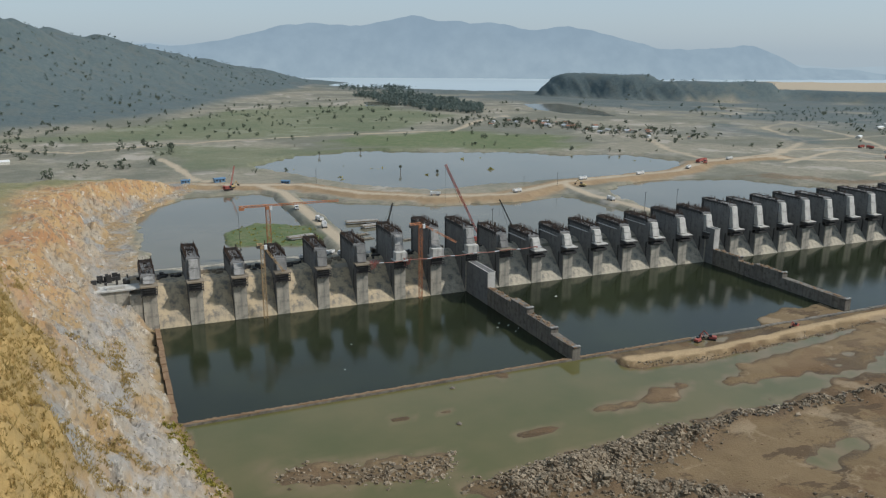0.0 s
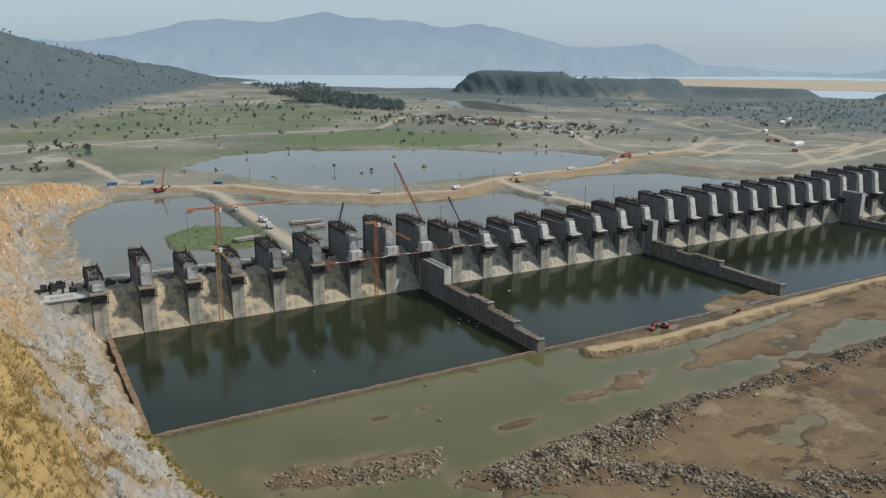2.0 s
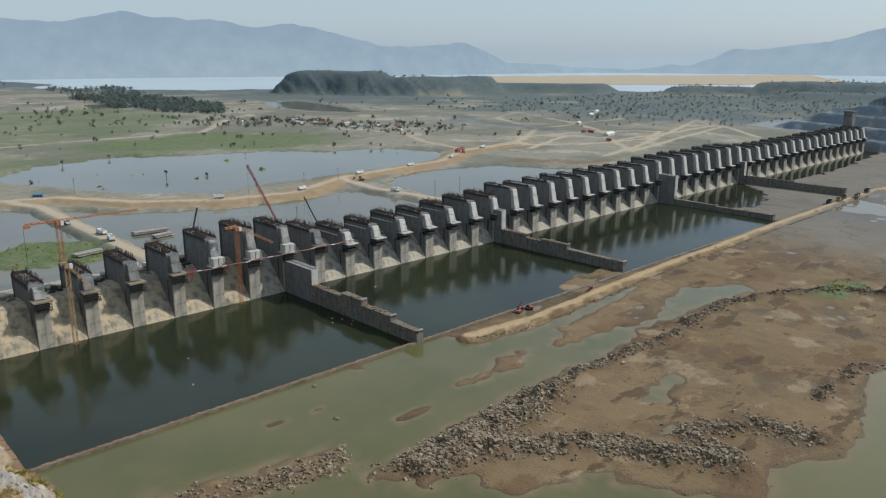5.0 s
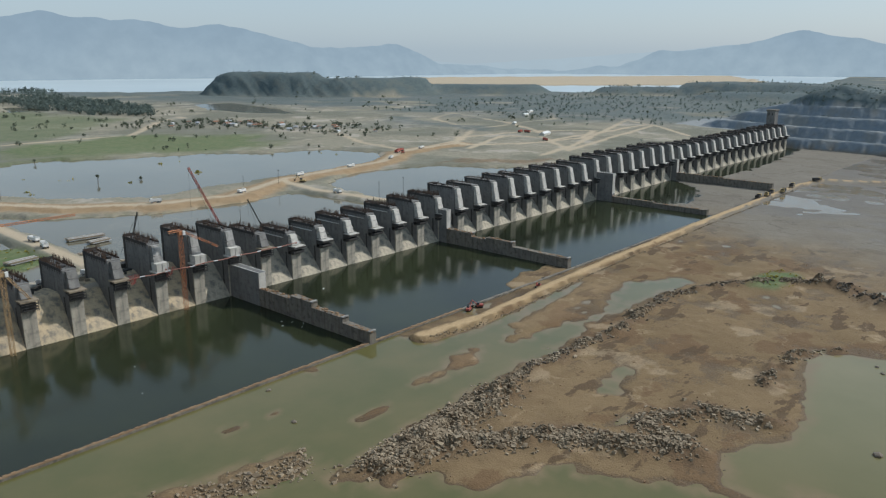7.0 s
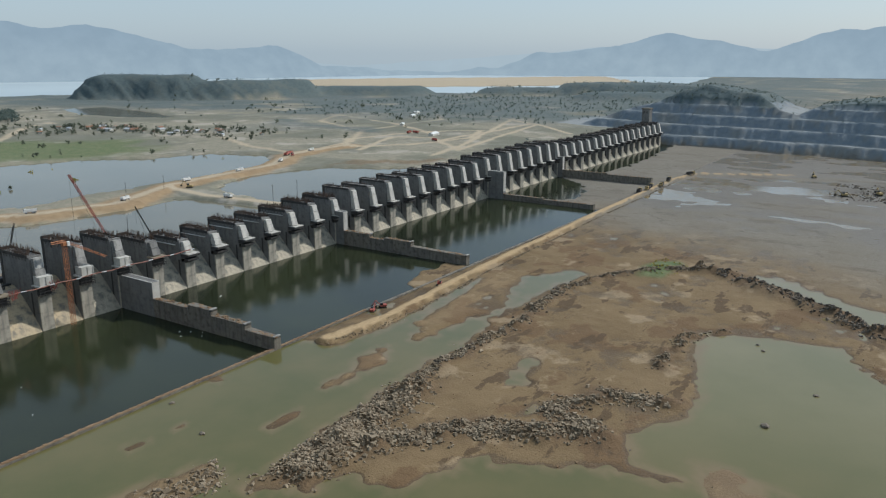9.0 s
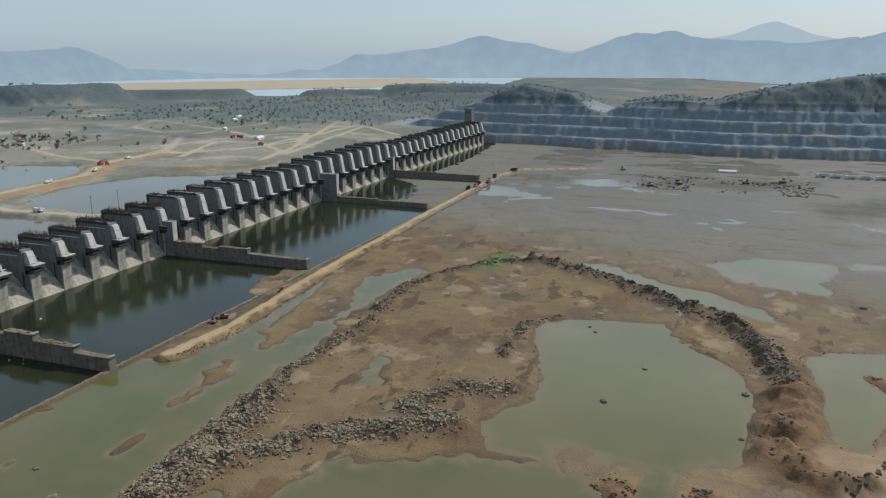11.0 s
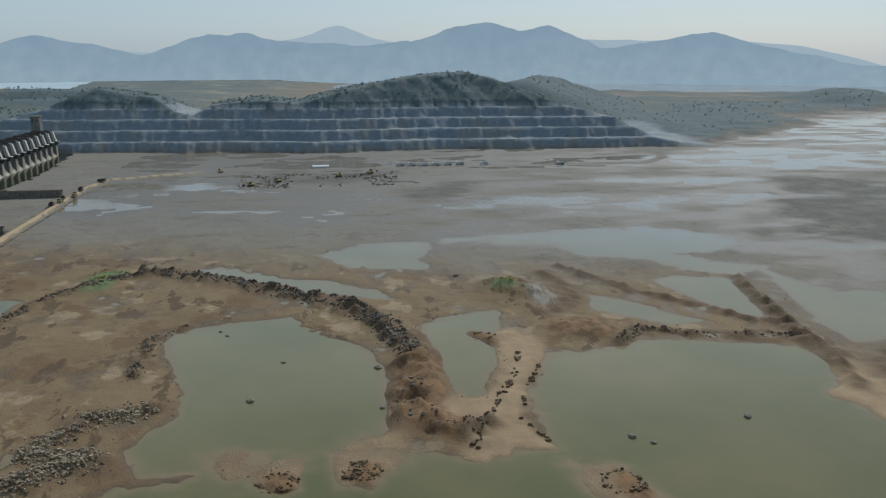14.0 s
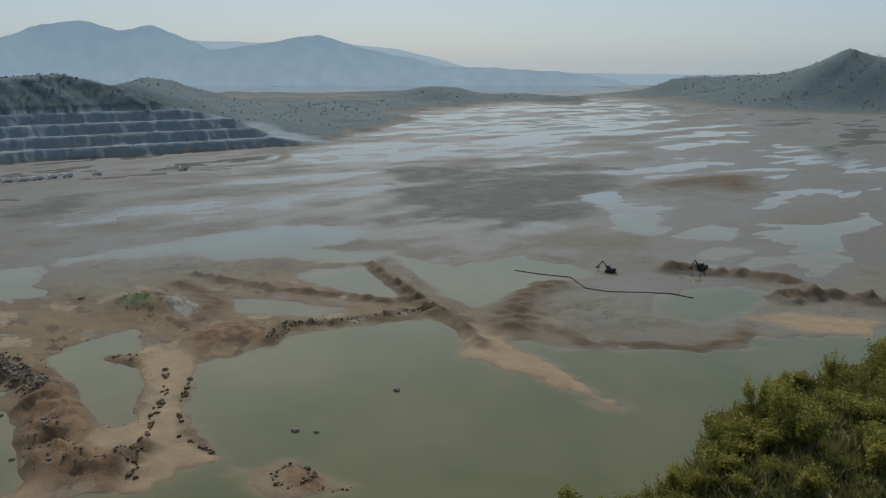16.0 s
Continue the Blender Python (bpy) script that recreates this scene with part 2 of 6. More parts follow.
def land(x, y):
    """Height of the ground, and the masks of its covers."""
    n60, n14, n4 = fbm(x, y, 60, 1), fbm(x, y, 14, 5, 3), fbm(x, y, 5.0, 9, 1)
    # river flats below the dam
    mud = 0.50 + 0.42 * n60 + 0.32 * n14 + 0.13 * n4
    far_flat = np.maximum(step(x + 0.35 * (-y - 250), 430, 640), 0.85 * step(-y + 30 * n60, 650, 740) * step(x, 60, 160))
    thread = step(inside(x, y, [(875, -860), (1054, -1130), (1572, -1510), (1887, -2530), (1319, -2405), (1000, -1800), (800, -1250), (760, -950)]) + 60 * n60, -80, 80)
    mud = mud * (1 - far_flat) + (0.15 - 0.17 * thread + 0.36 * fbm(x * 1.5, y * 0.6, 80, 71, 5) + 0.16 * n60 + 0.20 * fbm(x * 1.5, y * 0.6, 26, 77, 3) + 0.05 * n14) * far_flat
    dark = np.zeros_like(x)
    for p in DARK_MUD:
        dark = np.maximum(dark, step(inside(x, y, p) + 30 * n60 + 12 * n14, -18, 26))
    mud = mud + 0.3 * dark * far_flat
    wob = 5 * n14 + 2.2 * n4
    wet = step(inside(x, y, RIVER) + wob, -3, 10)
    for p in POOLS:
        soft = 1.0 if abs(p[0][0]) < 400 else 1.5
        wet = np.maximum(wet, step(inside(x, y, p) + wob * soft * 0.8, -3, 10))
    low = mud * (1 - wet) + (-1.3 + 0.25 * n14) * wet
    sand = np.zeros_like(x)
    for i, p in enumerate(ISLES):
        m = step(inside(x, y, p) + wob * 0.55, -9, 3)
        low, sand = np.maximum(low, -1.3 + m * ((1.34 if i in (2, 3, 4) else 1.55 if i == 8 else 1.95) + 0.2 * n14)), np.maximum(sand, m * (0.6 if i in (2, 3, 4) else 0.25 if i in (6, 7, 8) else 1.0))
    for cx, cy, rx, ry in SPECKS:
        r = np.hypot((x - cx) / rx, (y - cy) / ry) + 0.5 * n14
        low = np.maximum(low, -1.3 + 1.6 * step(r, 1.5, 0.5))
    rub = np.zeros_like(x)
    for i, (pts, hgt, wid) in enumerate(RIDGES):
        d, _ = line_dist(x + 4 * n14, y + 4 * fbm(x, y, 14, 31), pts)
        g = np.exp(-(d / wid) ** 2)
        low = low + hgt * (1.0 if i < 5 else 1.35) * g * (0.75 + 0.5 * n4 + 0.4 * n14)
        rub = np.maximum(rub, np.exp(-(d / (wid * 1.25)) ** 2) * (1.0 if i < 5 else 0.95))
    d, _ = line_dist(x + 3 * n14, y + 3 * n14, [(251, -414), (218, -411), (190, -408), (174, -414)])
    clay = np.exp(-(d / 10) ** 2)
    for i, (cx, cy, hgt, rx, ry) in enumerate(MOUNDS):
        r2 = ((x - cx + 4 * n14) / rx) ** 2 + ((y - cy + 4 * n14) / ry) ** 2
        low = low + hgt * np.exp(-r2) * (0.95 + 0.12 * n4)
        sand = sand * (1 - 0.9 * np.exp(-r2))
        if i in (1, 2, 4, 5, 6):
            clay = np.maximum(clay, np.exp(-r2 * 0.8))
    rub = np.maximum(rub, 0.9 * np.exp(-((x - 356) / 17) ** 2 - ((y + 480) / 15) ** 2))
    d, a = line_dist(x, y, ROAD)
    w = 4.0 + 1.2 * step(a, 0.22, 0.0) + 0.8 * n14
    track = step(d + 0.8 * n4, 0.5 * w + 1.6, 0.5 * w - 0.2) * step(y, -250, -200)
    road = step(d, w + 1.5, w - 1.0) * step(y, -250, -200)
    low = low * (1 - road) + (2.3 + 0.15 * n4) * road
    sand = sand * (1 - road)
    trk, _ = line_dist(x, y, [(850, -130), (905, -300), (912, -596), (907, -823), (960, -874), (1180, -940)])
    low = low + 1.0 * step(trk + 2 * n14, 9, 3)
    # stilling basin
    basin = step(y, -121, -118) * step(y, 45, 35) * step(x, -22, -16) * step(x, 1200, 1150)
    bed = -3.0 + 3.7 * step(inside(x, y, BAY_FILL) + 6 * n14, -4, 4)
    bed = np.maximum(bed, -3.0 + 3.5 * step(inside(x, y, [(285, -122), (292, -108), (312, -101), (350, -100), (352, -122)]) + 3 * n14, -3, 3))
    low = low * (1 - basin) + bed * basin
    # plain above the dam
    upl = 20.0 + 0.8 * n60 + 0.35 * n14 + 1.5 * step(y, 700, 1800) * n60
    wu = np.zeros_like(x)
    for p in UPPER:
        wu = np.maximum(wu, step(inside(x, y, p) + wob * 0.8, -3, 4))
    upl = upl * (1 - wu) + 15.5 * wu
    m = step(inside(x, y, ISLAND_UP) + wob * 0.4, -2, 3)
    green = m
    upl = np.maximum(upl, 15.5 + 3.6 * m)
    d, _ = line_dist(x, y, EMBANK)
    bank = step(d + 3 * n14, 22, 8)
    upl = np.maximum(upl, 16 + 6.0 * bank + 0.3 * n4)
    usand = step(d + 4 * n14, 24, 14)
    way = step(d, 6, 3.5)
    for c in CAUSEWAYS:
        d, _ = line_dist(x, y, c)
        b = step(d + 2 * n14, 15, 6)
        upl = np.maximum(upl, 15.5 + 5.5 * b)
        way = np.maximum(way, step(d, 6, 3))
    for c in ([(-163, 714), (-75, 639), (41, 697), (184, 727), (327, 743), (476, 735), (634, 932), (706, 978)], [(21, 547), (31, 479), (41, 372), (68, 340)], [(698, 261), (851, 323), (871, 265), (783, 168), (701, 147)], [(767, 158), (985, 237), (1172, 248), (1041, 115)], [(1161, 882), (1132, 669), (1024, 443), (926, 303)], [(600, 290), (760, 330), (900, 420), (1150, 430)],
              [(620, 300), (640, 400), (700, 520)], [(700, 300), (820, 230), (1000, 240), (1250, 330)], [(760, 150), (900, 180), (1150, 230)], [(720, 300), (790, 360), (930, 330), (1010, 260), (900, 215), (780, 240)],
              [(1150, 430), (1400, 620), (1900, 700)], [(900, 420), (1000, 600), (1300, 760)], [(1150, 230), (1300, 420), (1700, 560)]):
        d, _ = line_dist(x, y, c)
        way = np.maximum(way, step(d + 1.5 * n14, 6, 3))
    for p, f in (([(217, 590), (319, 719), (476, 735), (595, 617), (555, 463), (439, 468), (357, 538)], 0.9), ([(25, 663), (190, 601), (357, 538), (125, 420), (41, 453)], 0.5),
                 ([(-300, 800), (-44, 897), (224, 1307), (529, 1397), (599, 1016), (397, 784), (184, 727)], 0.6)):
        green = np.maximum(green, f * step(inside(x, y, p) + 22 * n60 + 8 * n14, -26, 26))
    marsh = 0.85 * step(x + 0.25 * y + 90 * n60, 1130, 1400) * step(fbm(x, y, 130, 47), -0.9, -0.2)
    for p, f in (([(995, 712), (933, 433), (887, 384), (913, 614)], 0.75), ([(1300, 731), (1512, 643), (1561, 448), (1341, 335), (1228, 458), (1130, 565)], 0.65), ([(852, 670), (964, 630), (880, 500), (760, 540)], 0.3)):
        marsh = np.maximum(marsh, f * step(inside(x, y, p) + 45 * n60 + 10 * n14, -25, 45))
    # far lake and its sandy shore
    far = [(-900, 3300), (661, 2539), (895, 2179), (1109, 1946), (1329, 1850), (1700, 1720), (2000, 1600), (1990, 1300), (2040, 950), (2200, 860), (2330, 640), (2600, 480), (5200, 900), (5200, 5200), (-900, 5200)]
    lake = step(inside(x, y, far) + 25 * n60, -25, 40)
    upl = upl * (1 - lake) + 12 * lake
    bar = step(inside(x, y, [(2120, 1740), (2480, 1180), (2800, 880), (3100, 720), (4100, 1250), (3456, 1760), (3083, 2070), (2600, 2350)]) + 60 * n60, -40, 60)
    upl = np.maximum(upl, 12 + 9 * bar * lake)
    way = np.maximum(way, bar * lake)
    # hills
    hill = np.zeros_like(x)
    n300, n90 = fbm(x, y, 320, 41), fbm(x, y, 90, 45)
    d, a = line_dist(x, y, [(-900, 1250), (-420, 1500), (-60, 2000), (330, 2500), (700, 2750)])
    hill = np.maximum(hill, 330 * (1 - 0.92 * a ** 0.8) * np.exp(-(d / (360 - 170 * a)) ** 2) * (1 + 0.2 * n300 + 0.09 * n90))
    for pts, hgt, w0, w1 in (([(1235, 1570), (1300, 1500), (1345, 1420)], 69, 120, 25), ([(1345, 1420), (1390, 1340), (1470, 1275), (1620, 1260)], 52, 105, 30),
                             ([(1740, 1250), (1830, 1140), (1900, 1050)], 28, 110, 50), ([(2060, 800), (2133, 660)], 24, 110, 40), ([(2190, 560), (2250, 380), (2190, 230)], 40, 150, 60), ([(1960, 420), (2060, 250)], 24, 160, 40)):
        d, a = line_dist(x, y, pts)
        hill = np.maximum(hill, hgt * step(d + 22 * n90 + 6 * n14, w0, w1) * (1 + 0.05 * n90))
    # benched quarry face beyond the far end of the dam: the foot, the crest, the benches
    foot = np.interp(y, [-960, -890, -805, -575, -390, -225, 20, 60, 200], [1060, 1074, 1080, 1095, 1080, 1112, 1132, 1146, 1200]) + 5 * n60
    crest = np.interp(y, [-1040, -960, -930, -869, -779, -713, -646, -569, -490, -390, -350, -291, -212, -182, -154, -118, -81, -32, 8, 52, 90, 150, 230], [0, 8, 14, 44, 69, 97, 116, 111, 99, 79, 68, 74, 66, 51, 58, 78, 82, 91, 79, 60, 52, 30, 0])
    din = x - foot + 9 * n90 + 3 * n14
    rise = np.maximum(din, 0) * 0.66
    quarry = np.where(rise < 68, terraces(np.maximum(rise, 0), 15.3, 0.55), rise)
    back = np.where(x > 1330, np.exp(-((x - 1330) / 170) ** 2), 1.0)
    quarry = np.minimum(quarry, crest * (1 + 0.03 * n90) * back + 0.7 * n14) * step(din, 0, 4)
    quarry = np.where(quarry > 0.4, quarry, -50.0)
    for pts, hgt, wid in (([(1370, -1030), (1600, -1270), (1900, -1450)], 26, 120), ([(2050, -1950), (2100, -2050)], 45, 110),
                          ([(1850, -900), (2200, -1100)], 85, 200), ([(2300, -2100), (2500, -2300)], 40, 180)):
        d, a = line_dist(x, y, pts)
        hill = np.maximum(hill, hgt * np.exp(-(d / wid) ** 2) * (1 + 0.2 * n300 + 0.12 * n90))
    d, a = line_dist(x + 20 * n90, y + 20 * n90, [(-300, -2750), (300, -2800), (860, -2960), (1010, -2880), (1110, -2836), (1210, -2860), (1320, -2895), (1698, -3134), (1918, -3103), (2060, -3060)])
    tall = np.interp(a * 9, [0, 1, 2, 3, 4, 5, 6, 7, 8, 9], [170, 150, 135, 150, 176, 135, 106, 88, 76, 20])
    hill = np.maximum(hill, tall * np.exp(-(d / 215) ** 2) * (1 + 0.05 * n300 + 0.10 * n90))
    shelf = step(inside(x, y, [(1240, -890), (1092, -1000), (1339, -1320), (1746, -1690), (1928, -2190), (1769, -2380), (1982, -2640), (2500, -2500), (3200, -1800), (2800, -700), (1500, -500)]) + 45 * n60, -30, 60)
    hill = np.maximum(hill, shelf * (12 + 7 * n300 + 5 * n90))
    reach = step(inside(x, y, [(2150, -330), (3500, -150), (4300, -700), (4300, -3400), (3700, -3600), (2000, -3300), (2530, -2240), (3050, -2430), (3150, -1650), (2900, -900), (2500, -560)]) + 80 * n60, -60, 60)
    hill, low = hill * (1 - reach), low * (1 - reach) + (-1.5 + 1.9 * n300) * reach
    # which side of the dam, and the cut left bank
    up_side = step(y, 14, 18) * step(x, 1250, 1150) + step(x, 1150, 1250) * step(y + 0.12 * (x - 1150), -250, 250)
    h = low * (1 - up_side) + upl * up_side
    xb = bank_x(y) + 2.2 * n14 + 1.0 * n4
    u = xb - x
    top = crest_z(y) + 4 * n60 + 1.5 * n14
    slope = np.where(u < 32, 0.92 * u, 29.4 + (u - 32) * np.interp(y, [-260, -150, -60], [2.1, 1.6, 1.0])) + 2.2 * fbm(x, y, 9, 61) * step(u, 2, 12)
    slope = slope * 0.7 + terraces(np.maximum(slope + 3 * n14, 0), 8.0, 0.5) * 0.3
    gully = 1 - 2 * np.abs(vnoise(u / 26, y / 5.5, 121) * 0.6 + vnoise(u / 9, y / 2.4, 127) * 0.4 - 0.5)
    slope = slope - 1.5 * (gully - 0.7) * step(u, 2, 14) + 2.6 * (np.abs(fbm(x, y, 7, 131, 3)) - 0.4) * step(u, 2, 10)
    slope = slope + 2.4 * (np.floor(vnoise(u / 7, y / 9, 141) * 4) / 4 - 0.4) * step(u, 4, 12)
    cut = np.minimum(slope, top + 0.06 * (u - 60) * step(u, 40, 90))
    cut = np.where(u > 0, cut, -20)
    cut = np.where(cut > 0, cut, -20) * step(y, 372, 318) * step(x, -900, -300)
    h = np.maximum(h, cut)
    h = np.maximum(h + np.maximum(hill - 5.0, 0), quarry)
    scrub = np.clip(np.maximum(np.maximum(step(hill, 5, 13), step(quarry, 52, 60)), marsh * up_side * (1 - lake)), 0, 1)
    rock = step(cut, 1.0, 4.0) * np.maximum(step(top - cut + 6 * n14, 2, 10), step(y + 10 * n14, -105, -75))
    rock = rock * (1 - 0.9 * step(cut + 9 * n14 + 5 * n4, 46, 60) * step(y, -110, -160))
    level = step(cut - top, -2.5, 0.0) * step(u + 10 * n60, 62, 84) * step(y, -70, -10)
    rock = rock * (1 - 0.9 * level)
    dry = step(cut, 1.0, 4.0) * (1 - rock)
    scar = rock * step(np.abs(u - np.interp(y, [-330, -200, -100, 0, 150], [20, 22, 24, 26, 18]) - 7 * n60 - 6 * n14), 13, 3) * step(y, 120, 40)
    rock_q = step(quarry, 1, 4) * step(x, 1420, 1340) * step(quarry + 5 * n14, 66, 60)
    grey = np.maximum(step(x + 0.35 * (-y - 250) + 40 * n60, 400, 600), 0.8 * step(-y + 40 * n60, 570, 680)) * (1 - up_side) * (1 - scrub)
    tuft = np.maximum(np.exp(-((x - 415) / 26) ** 2 - ((y + 233) / 15) ** 2), np.exp(-((x - 352) / 17) ** 2 - ((y + 483) / 11) ** 2))
    chalk = step(np.exp(-((x - 328) / 20) ** 2 - ((y + 502) / 11) ** 2) + 0.15 * n14, 0.3, 0.7) * (1 - up_side)
    ochre = rock * step(cut / np.maximum(top, 1) + 0.18 * n14 + 0.1 * n60, 0.5, 0.78)
    ochre = np.maximum(ochre * step(y, -190, -60), 0.6 * ochre)
    tuft = step(tuft + 0.25 * n14, 0.35, 0.7) * (1 - up_side)
    return h, dict(grass=np.clip(green * up_side + tuft + 0.7 * dry * step(y, -335, -385) + 0.75 * level, 0, 1), sand=np.clip(sand * (1 - up_side) + usand * up_side, 0, 1), way=way * up_side, track=track * (1 - up_side), chalk=chalk, clay=np.maximum(step(clay + 0.2 * n14, 0.25, 0.75) * (1 - up_side), 0.7 * step(inside(x, y, [(570, 200), (603, 190), (690, 120), (646, 105)]) + 14 * n14, -6, 10) * up_side), ochre=ochre, scrub=scrub, rock=rock, dry=dry * (1 - 0.7 * step(y, -335, -385)) * (1 - 0.8 * level),
                   cut_hill=rock_q, scar=scar, dark=dark * (1 - up_side), rubble=rub * (1 - up_side) * (1 - 0.9 * tuft), grey=grey, upland=up_side)


def axis(parts):
    """Grid lines: (start, end, spacing) stretches one after another."""
    out = []
    for a, b, s in parts:
        out.extend(np.linspace(a, b, max(2, int(round((b - a) / s)) + 1))[:-1])
    return np.array(out + [parts[-1][1]])


XS = axis([(-4800, -900, 160), (-900, -240, 30), (-240, -110, 5), (-110, -2, 1.0), (-2, 330, 2.0), (330, 460, 3.0), (460, 1080, 8), (1080, 1400, 5), (1400, 2600, 26), (2600, 4900, 120)])
YS = axis([(-4900, -2600, 110), (-2600, -1200, 25), (-1200, -860, 9), (-860, -660, 3), (-660, -110, 2.0), (-110, 30, 2.5), (30, 360, 4), (360, 900, 10), (900, 2900, 24), (2900, 4900, 130)])


def grid_mesh(name, xs, ys, zfun, mat):
    gx, gy = np.meshgrid(xs, ys)
    x, y = gx.ravel(), gy.ravel()
    z, masks = zfun(x, y)
    nx, ny = len(xs), len(ys)
    i = np.arange(nx - 1)[None, :] + np.arange(ny - 1)[:, None] * nx
    faces = np.stack([i, i + 1, i + 1 + nx, i + nx], -1).reshape(-1, 4)
    me = bpy.data.meshes.new(name)
    me.vertices.add(len(x))
    me.vertices.foreach_set("co", np.stack([x, y, z], 1).astype(np.float32).ravel())
    me.loops.add(faces.size)
    me.loops.foreach_set("vertex_index", faces.ravel().astype(np.int32))
    me.polygons.add(len(faces))
    me.polygons.foreach_set("loop_start", np.arange(0, faces.size, 4, dtype=np.int32))
    me.polygons.foreach_set("loop_total", np.full(len(faces), 4, np.int32))
    me.polygons.foreach_set("use_smooth", np.ones(len(faces), bool))
    for key, v in masks.items():
        at = me.attributes.new(key, "FLOAT", "POINT")
        at.data.foreach_set("value", v.astype(np.float32))
    me.update()
    me.materials.append(mat)
    return new(name, me)


# ---- materials of the land and water ----
def ground_material():
    n = Nodes("earth", 0.9, 0.25)
    v = n.coords()
    big, mid, fine = n.noise(v, 0.02, 6), n.noise(v, 0.12, 6), n.noise(v, 1.1, 5)
    spot = n.noise(v, 0.35, 4, lo=0.5, hi=0.62)
    geo = n.add("ShaderNodeNewGeometry")
    sep = n.add("ShaderNodeSeparateXYZ")
    n.link(geo.outputs["Position"], sep.inputs[0])
    brown = n.mix(big, (0.192, 0.134, 0.071), (0.160, 0.110, 0.056))
    brown = n.mix(n.math("MULTIPLY", n.noise(v, 0.10, 7, 0.6, lo=0.52, hi=0.64), 0.35), brown, (0.135, 0.092, 0.048))
    brown = n.mix(n.math("MULTIPLY", n.noise(v, 0.021, 8, 0.6, lo=0.54, hi=0.565), 0.85), brown, (0.135, 0.084, 0.043))
    brown = n.mix(n.math("MULTIPLY", n.noise(n.coords(scale=(0.6, 1.3, 1)), 0.045, 8, 0.62, lo=0.575, hi=0.595), 0.85), brown, (0.082, 0.054, 0.030))
    brown = n.mix(n.math("MULTIPLY", n.noise(v, 0.033, 8, lo=0.58, hi=0.62), 0.6), brown, (0.32, 0.245, 0.155))
    vein = n.span(n.math("ABSOLUTE", n.math("SUBTRACT", n.noise(v, 0.022, 8, 0.6, lo=0.0, hi=1.0), 0.5)), 0.0, 0.013, 1.0, 0.0)
    brown = n.mix(n.math("MULTIPLY", n.math("MULTIPLY", vein, n.noise(v, 0.05, 4, lo=0.5, hi=0.62)), 0.5), brown, (0.33, 0.25, 0.155))
    grey = n.mix(big, (0.160, 0.144, 0.115), (0.185, 0.168, 0.138))
    grey = n.mix(n.math("MULTIPLY", n.noise(v, 0.013, 7, lo=0.53, hi=0.60), 0.6), grey, (0.15, 0.132, 0.105))
    grey = n.mix(n.math("MULTIPLY", n.noise(n.coords(scale=(1.4, 0.6, 1)), 0.03, 8, 0.65, lo=0.56, hi=0.6), 0.6), grey, (0.115, 0.10, 0.078))
    grey = n.mix(n.math("MULTIPLY", n.attr("dark"), n.noise(v, 0.03, 7, 0.65, lo=0.3, hi=0.5)), grey, n.mix(mid, (0.085, 0.080, 0.068), (0.12, 0.112, 0.094)))
    creek = n.span(n.math("ABSOLUTE", n.math("SUBTRACT", n.noise(n.coords(scale=(1.3, 0.7, 1)), 0.016, 9, 0.62, lo=0.0, hi=1.0), 0.5)), 0.0, 0.009, 1.0, 0.0)
    creek = n.math("MULTIPLY", creek, n.noise(v, 0.02, 4, lo=0.42, hi=0.55))
    grey = n.mix(n.math("MULTIPLY", creek, 0.8), grey, (0.055, 0.049, 0.039))
    grey = n.mix(n.math("MULTIPLY", n.noise(v, 0.3, 6, 0.65, lo=0.58, hi=0.66), 0.35), grey, (0.105, 0.094, 0.074))
    rill = n.span(n.math("ABSOLUTE", n.math("SUBTRACT", n.noise(v, 0.045, 9, 0.62, lo=0.0, hi=1.0), 0.52)), 0.0, 0.012, 1.0, 0.0)
    brown = n.mix(n.math("MULTIPLY", n.math("MULTIPLY", rill, n.noise(v, 0.03, 5, lo=0.5, hi=0.62)), 0.7), brown, (0.075, 0.05, 0.028))
    low = n.mix(n.attr("grey"), brown, grey)
    plain = n.mix(mid, (0.29, 0.255, 0.20), (0.21, 0.20, 0.145))
    plain = n.mix(n.math("MULTIPLY", spot, 0.45), plain, (0.14, 0.145, 0.095))
    plain = n.mix(n.math("MULTIPLY", n.noise(v, 0.017, 8, 0.62, lo=0.55, hi=0.59), 0.75), plain, (0.37, 0.335, 0.28))
    plain = n.mix(n.math("MULTIPLY", n.noise(v, 0.006, 8, 0.62, lo=0.46, hi=0.56), 0.8), plain, (0.135, 0.138, 0.105))
    col = n.mix(n.attr("upland"), low, plain)
    grass = n.mix(mid, (0.088, 0.130, 0.050), (0.150, 0.165, 0.082))
    grass = n.mix(n.math("MULTIPLY", spot, 0.5), grass, (0.06, 0.085, 0.03))
    col = n.mix(n.attr("grass"), col, grass)
    col = n.mix(n.attr("sand"), col, n.mix(mid, (0.31, 0.222, 0.130), (0.25, 0.176, 0.102)))
    col = n.mix(n.attr("way"), col, n.mix(fine, (0.45, 0.375, 0.27), (0.37, 0.30, 0.21)))
    col = n.mix(n.attr("track"), col, n.mix(fine, (0.44, 0.32, 0.185), (0.35, 0.25, 0.135)))
    chalk = n.mix(n.noise(n.coords(scale=(0.5, 1.5, 1)), 0.25, 6, lo=0.42, hi=0.58), (0.25, 0.225, 0.185), (0.14, 0.112, 0.08))
    col = n.mix(n.attr("chalk"), col, chalk)
    col = n.mix(n.attr("rubble"), col, n.mix(fine, (0.15, 0.098, 0.055), (0.078, 0.052, 0.031)))
    col = n.mix(n.math("MULTIPLY", n.attr("clay"), 0.85), col, n.mix(n.noise(v, 0.2, 6, lo=0.45, hi=0.58), (0.190, 0.110, 0.052), (0.105, 0.062, 0.031)))
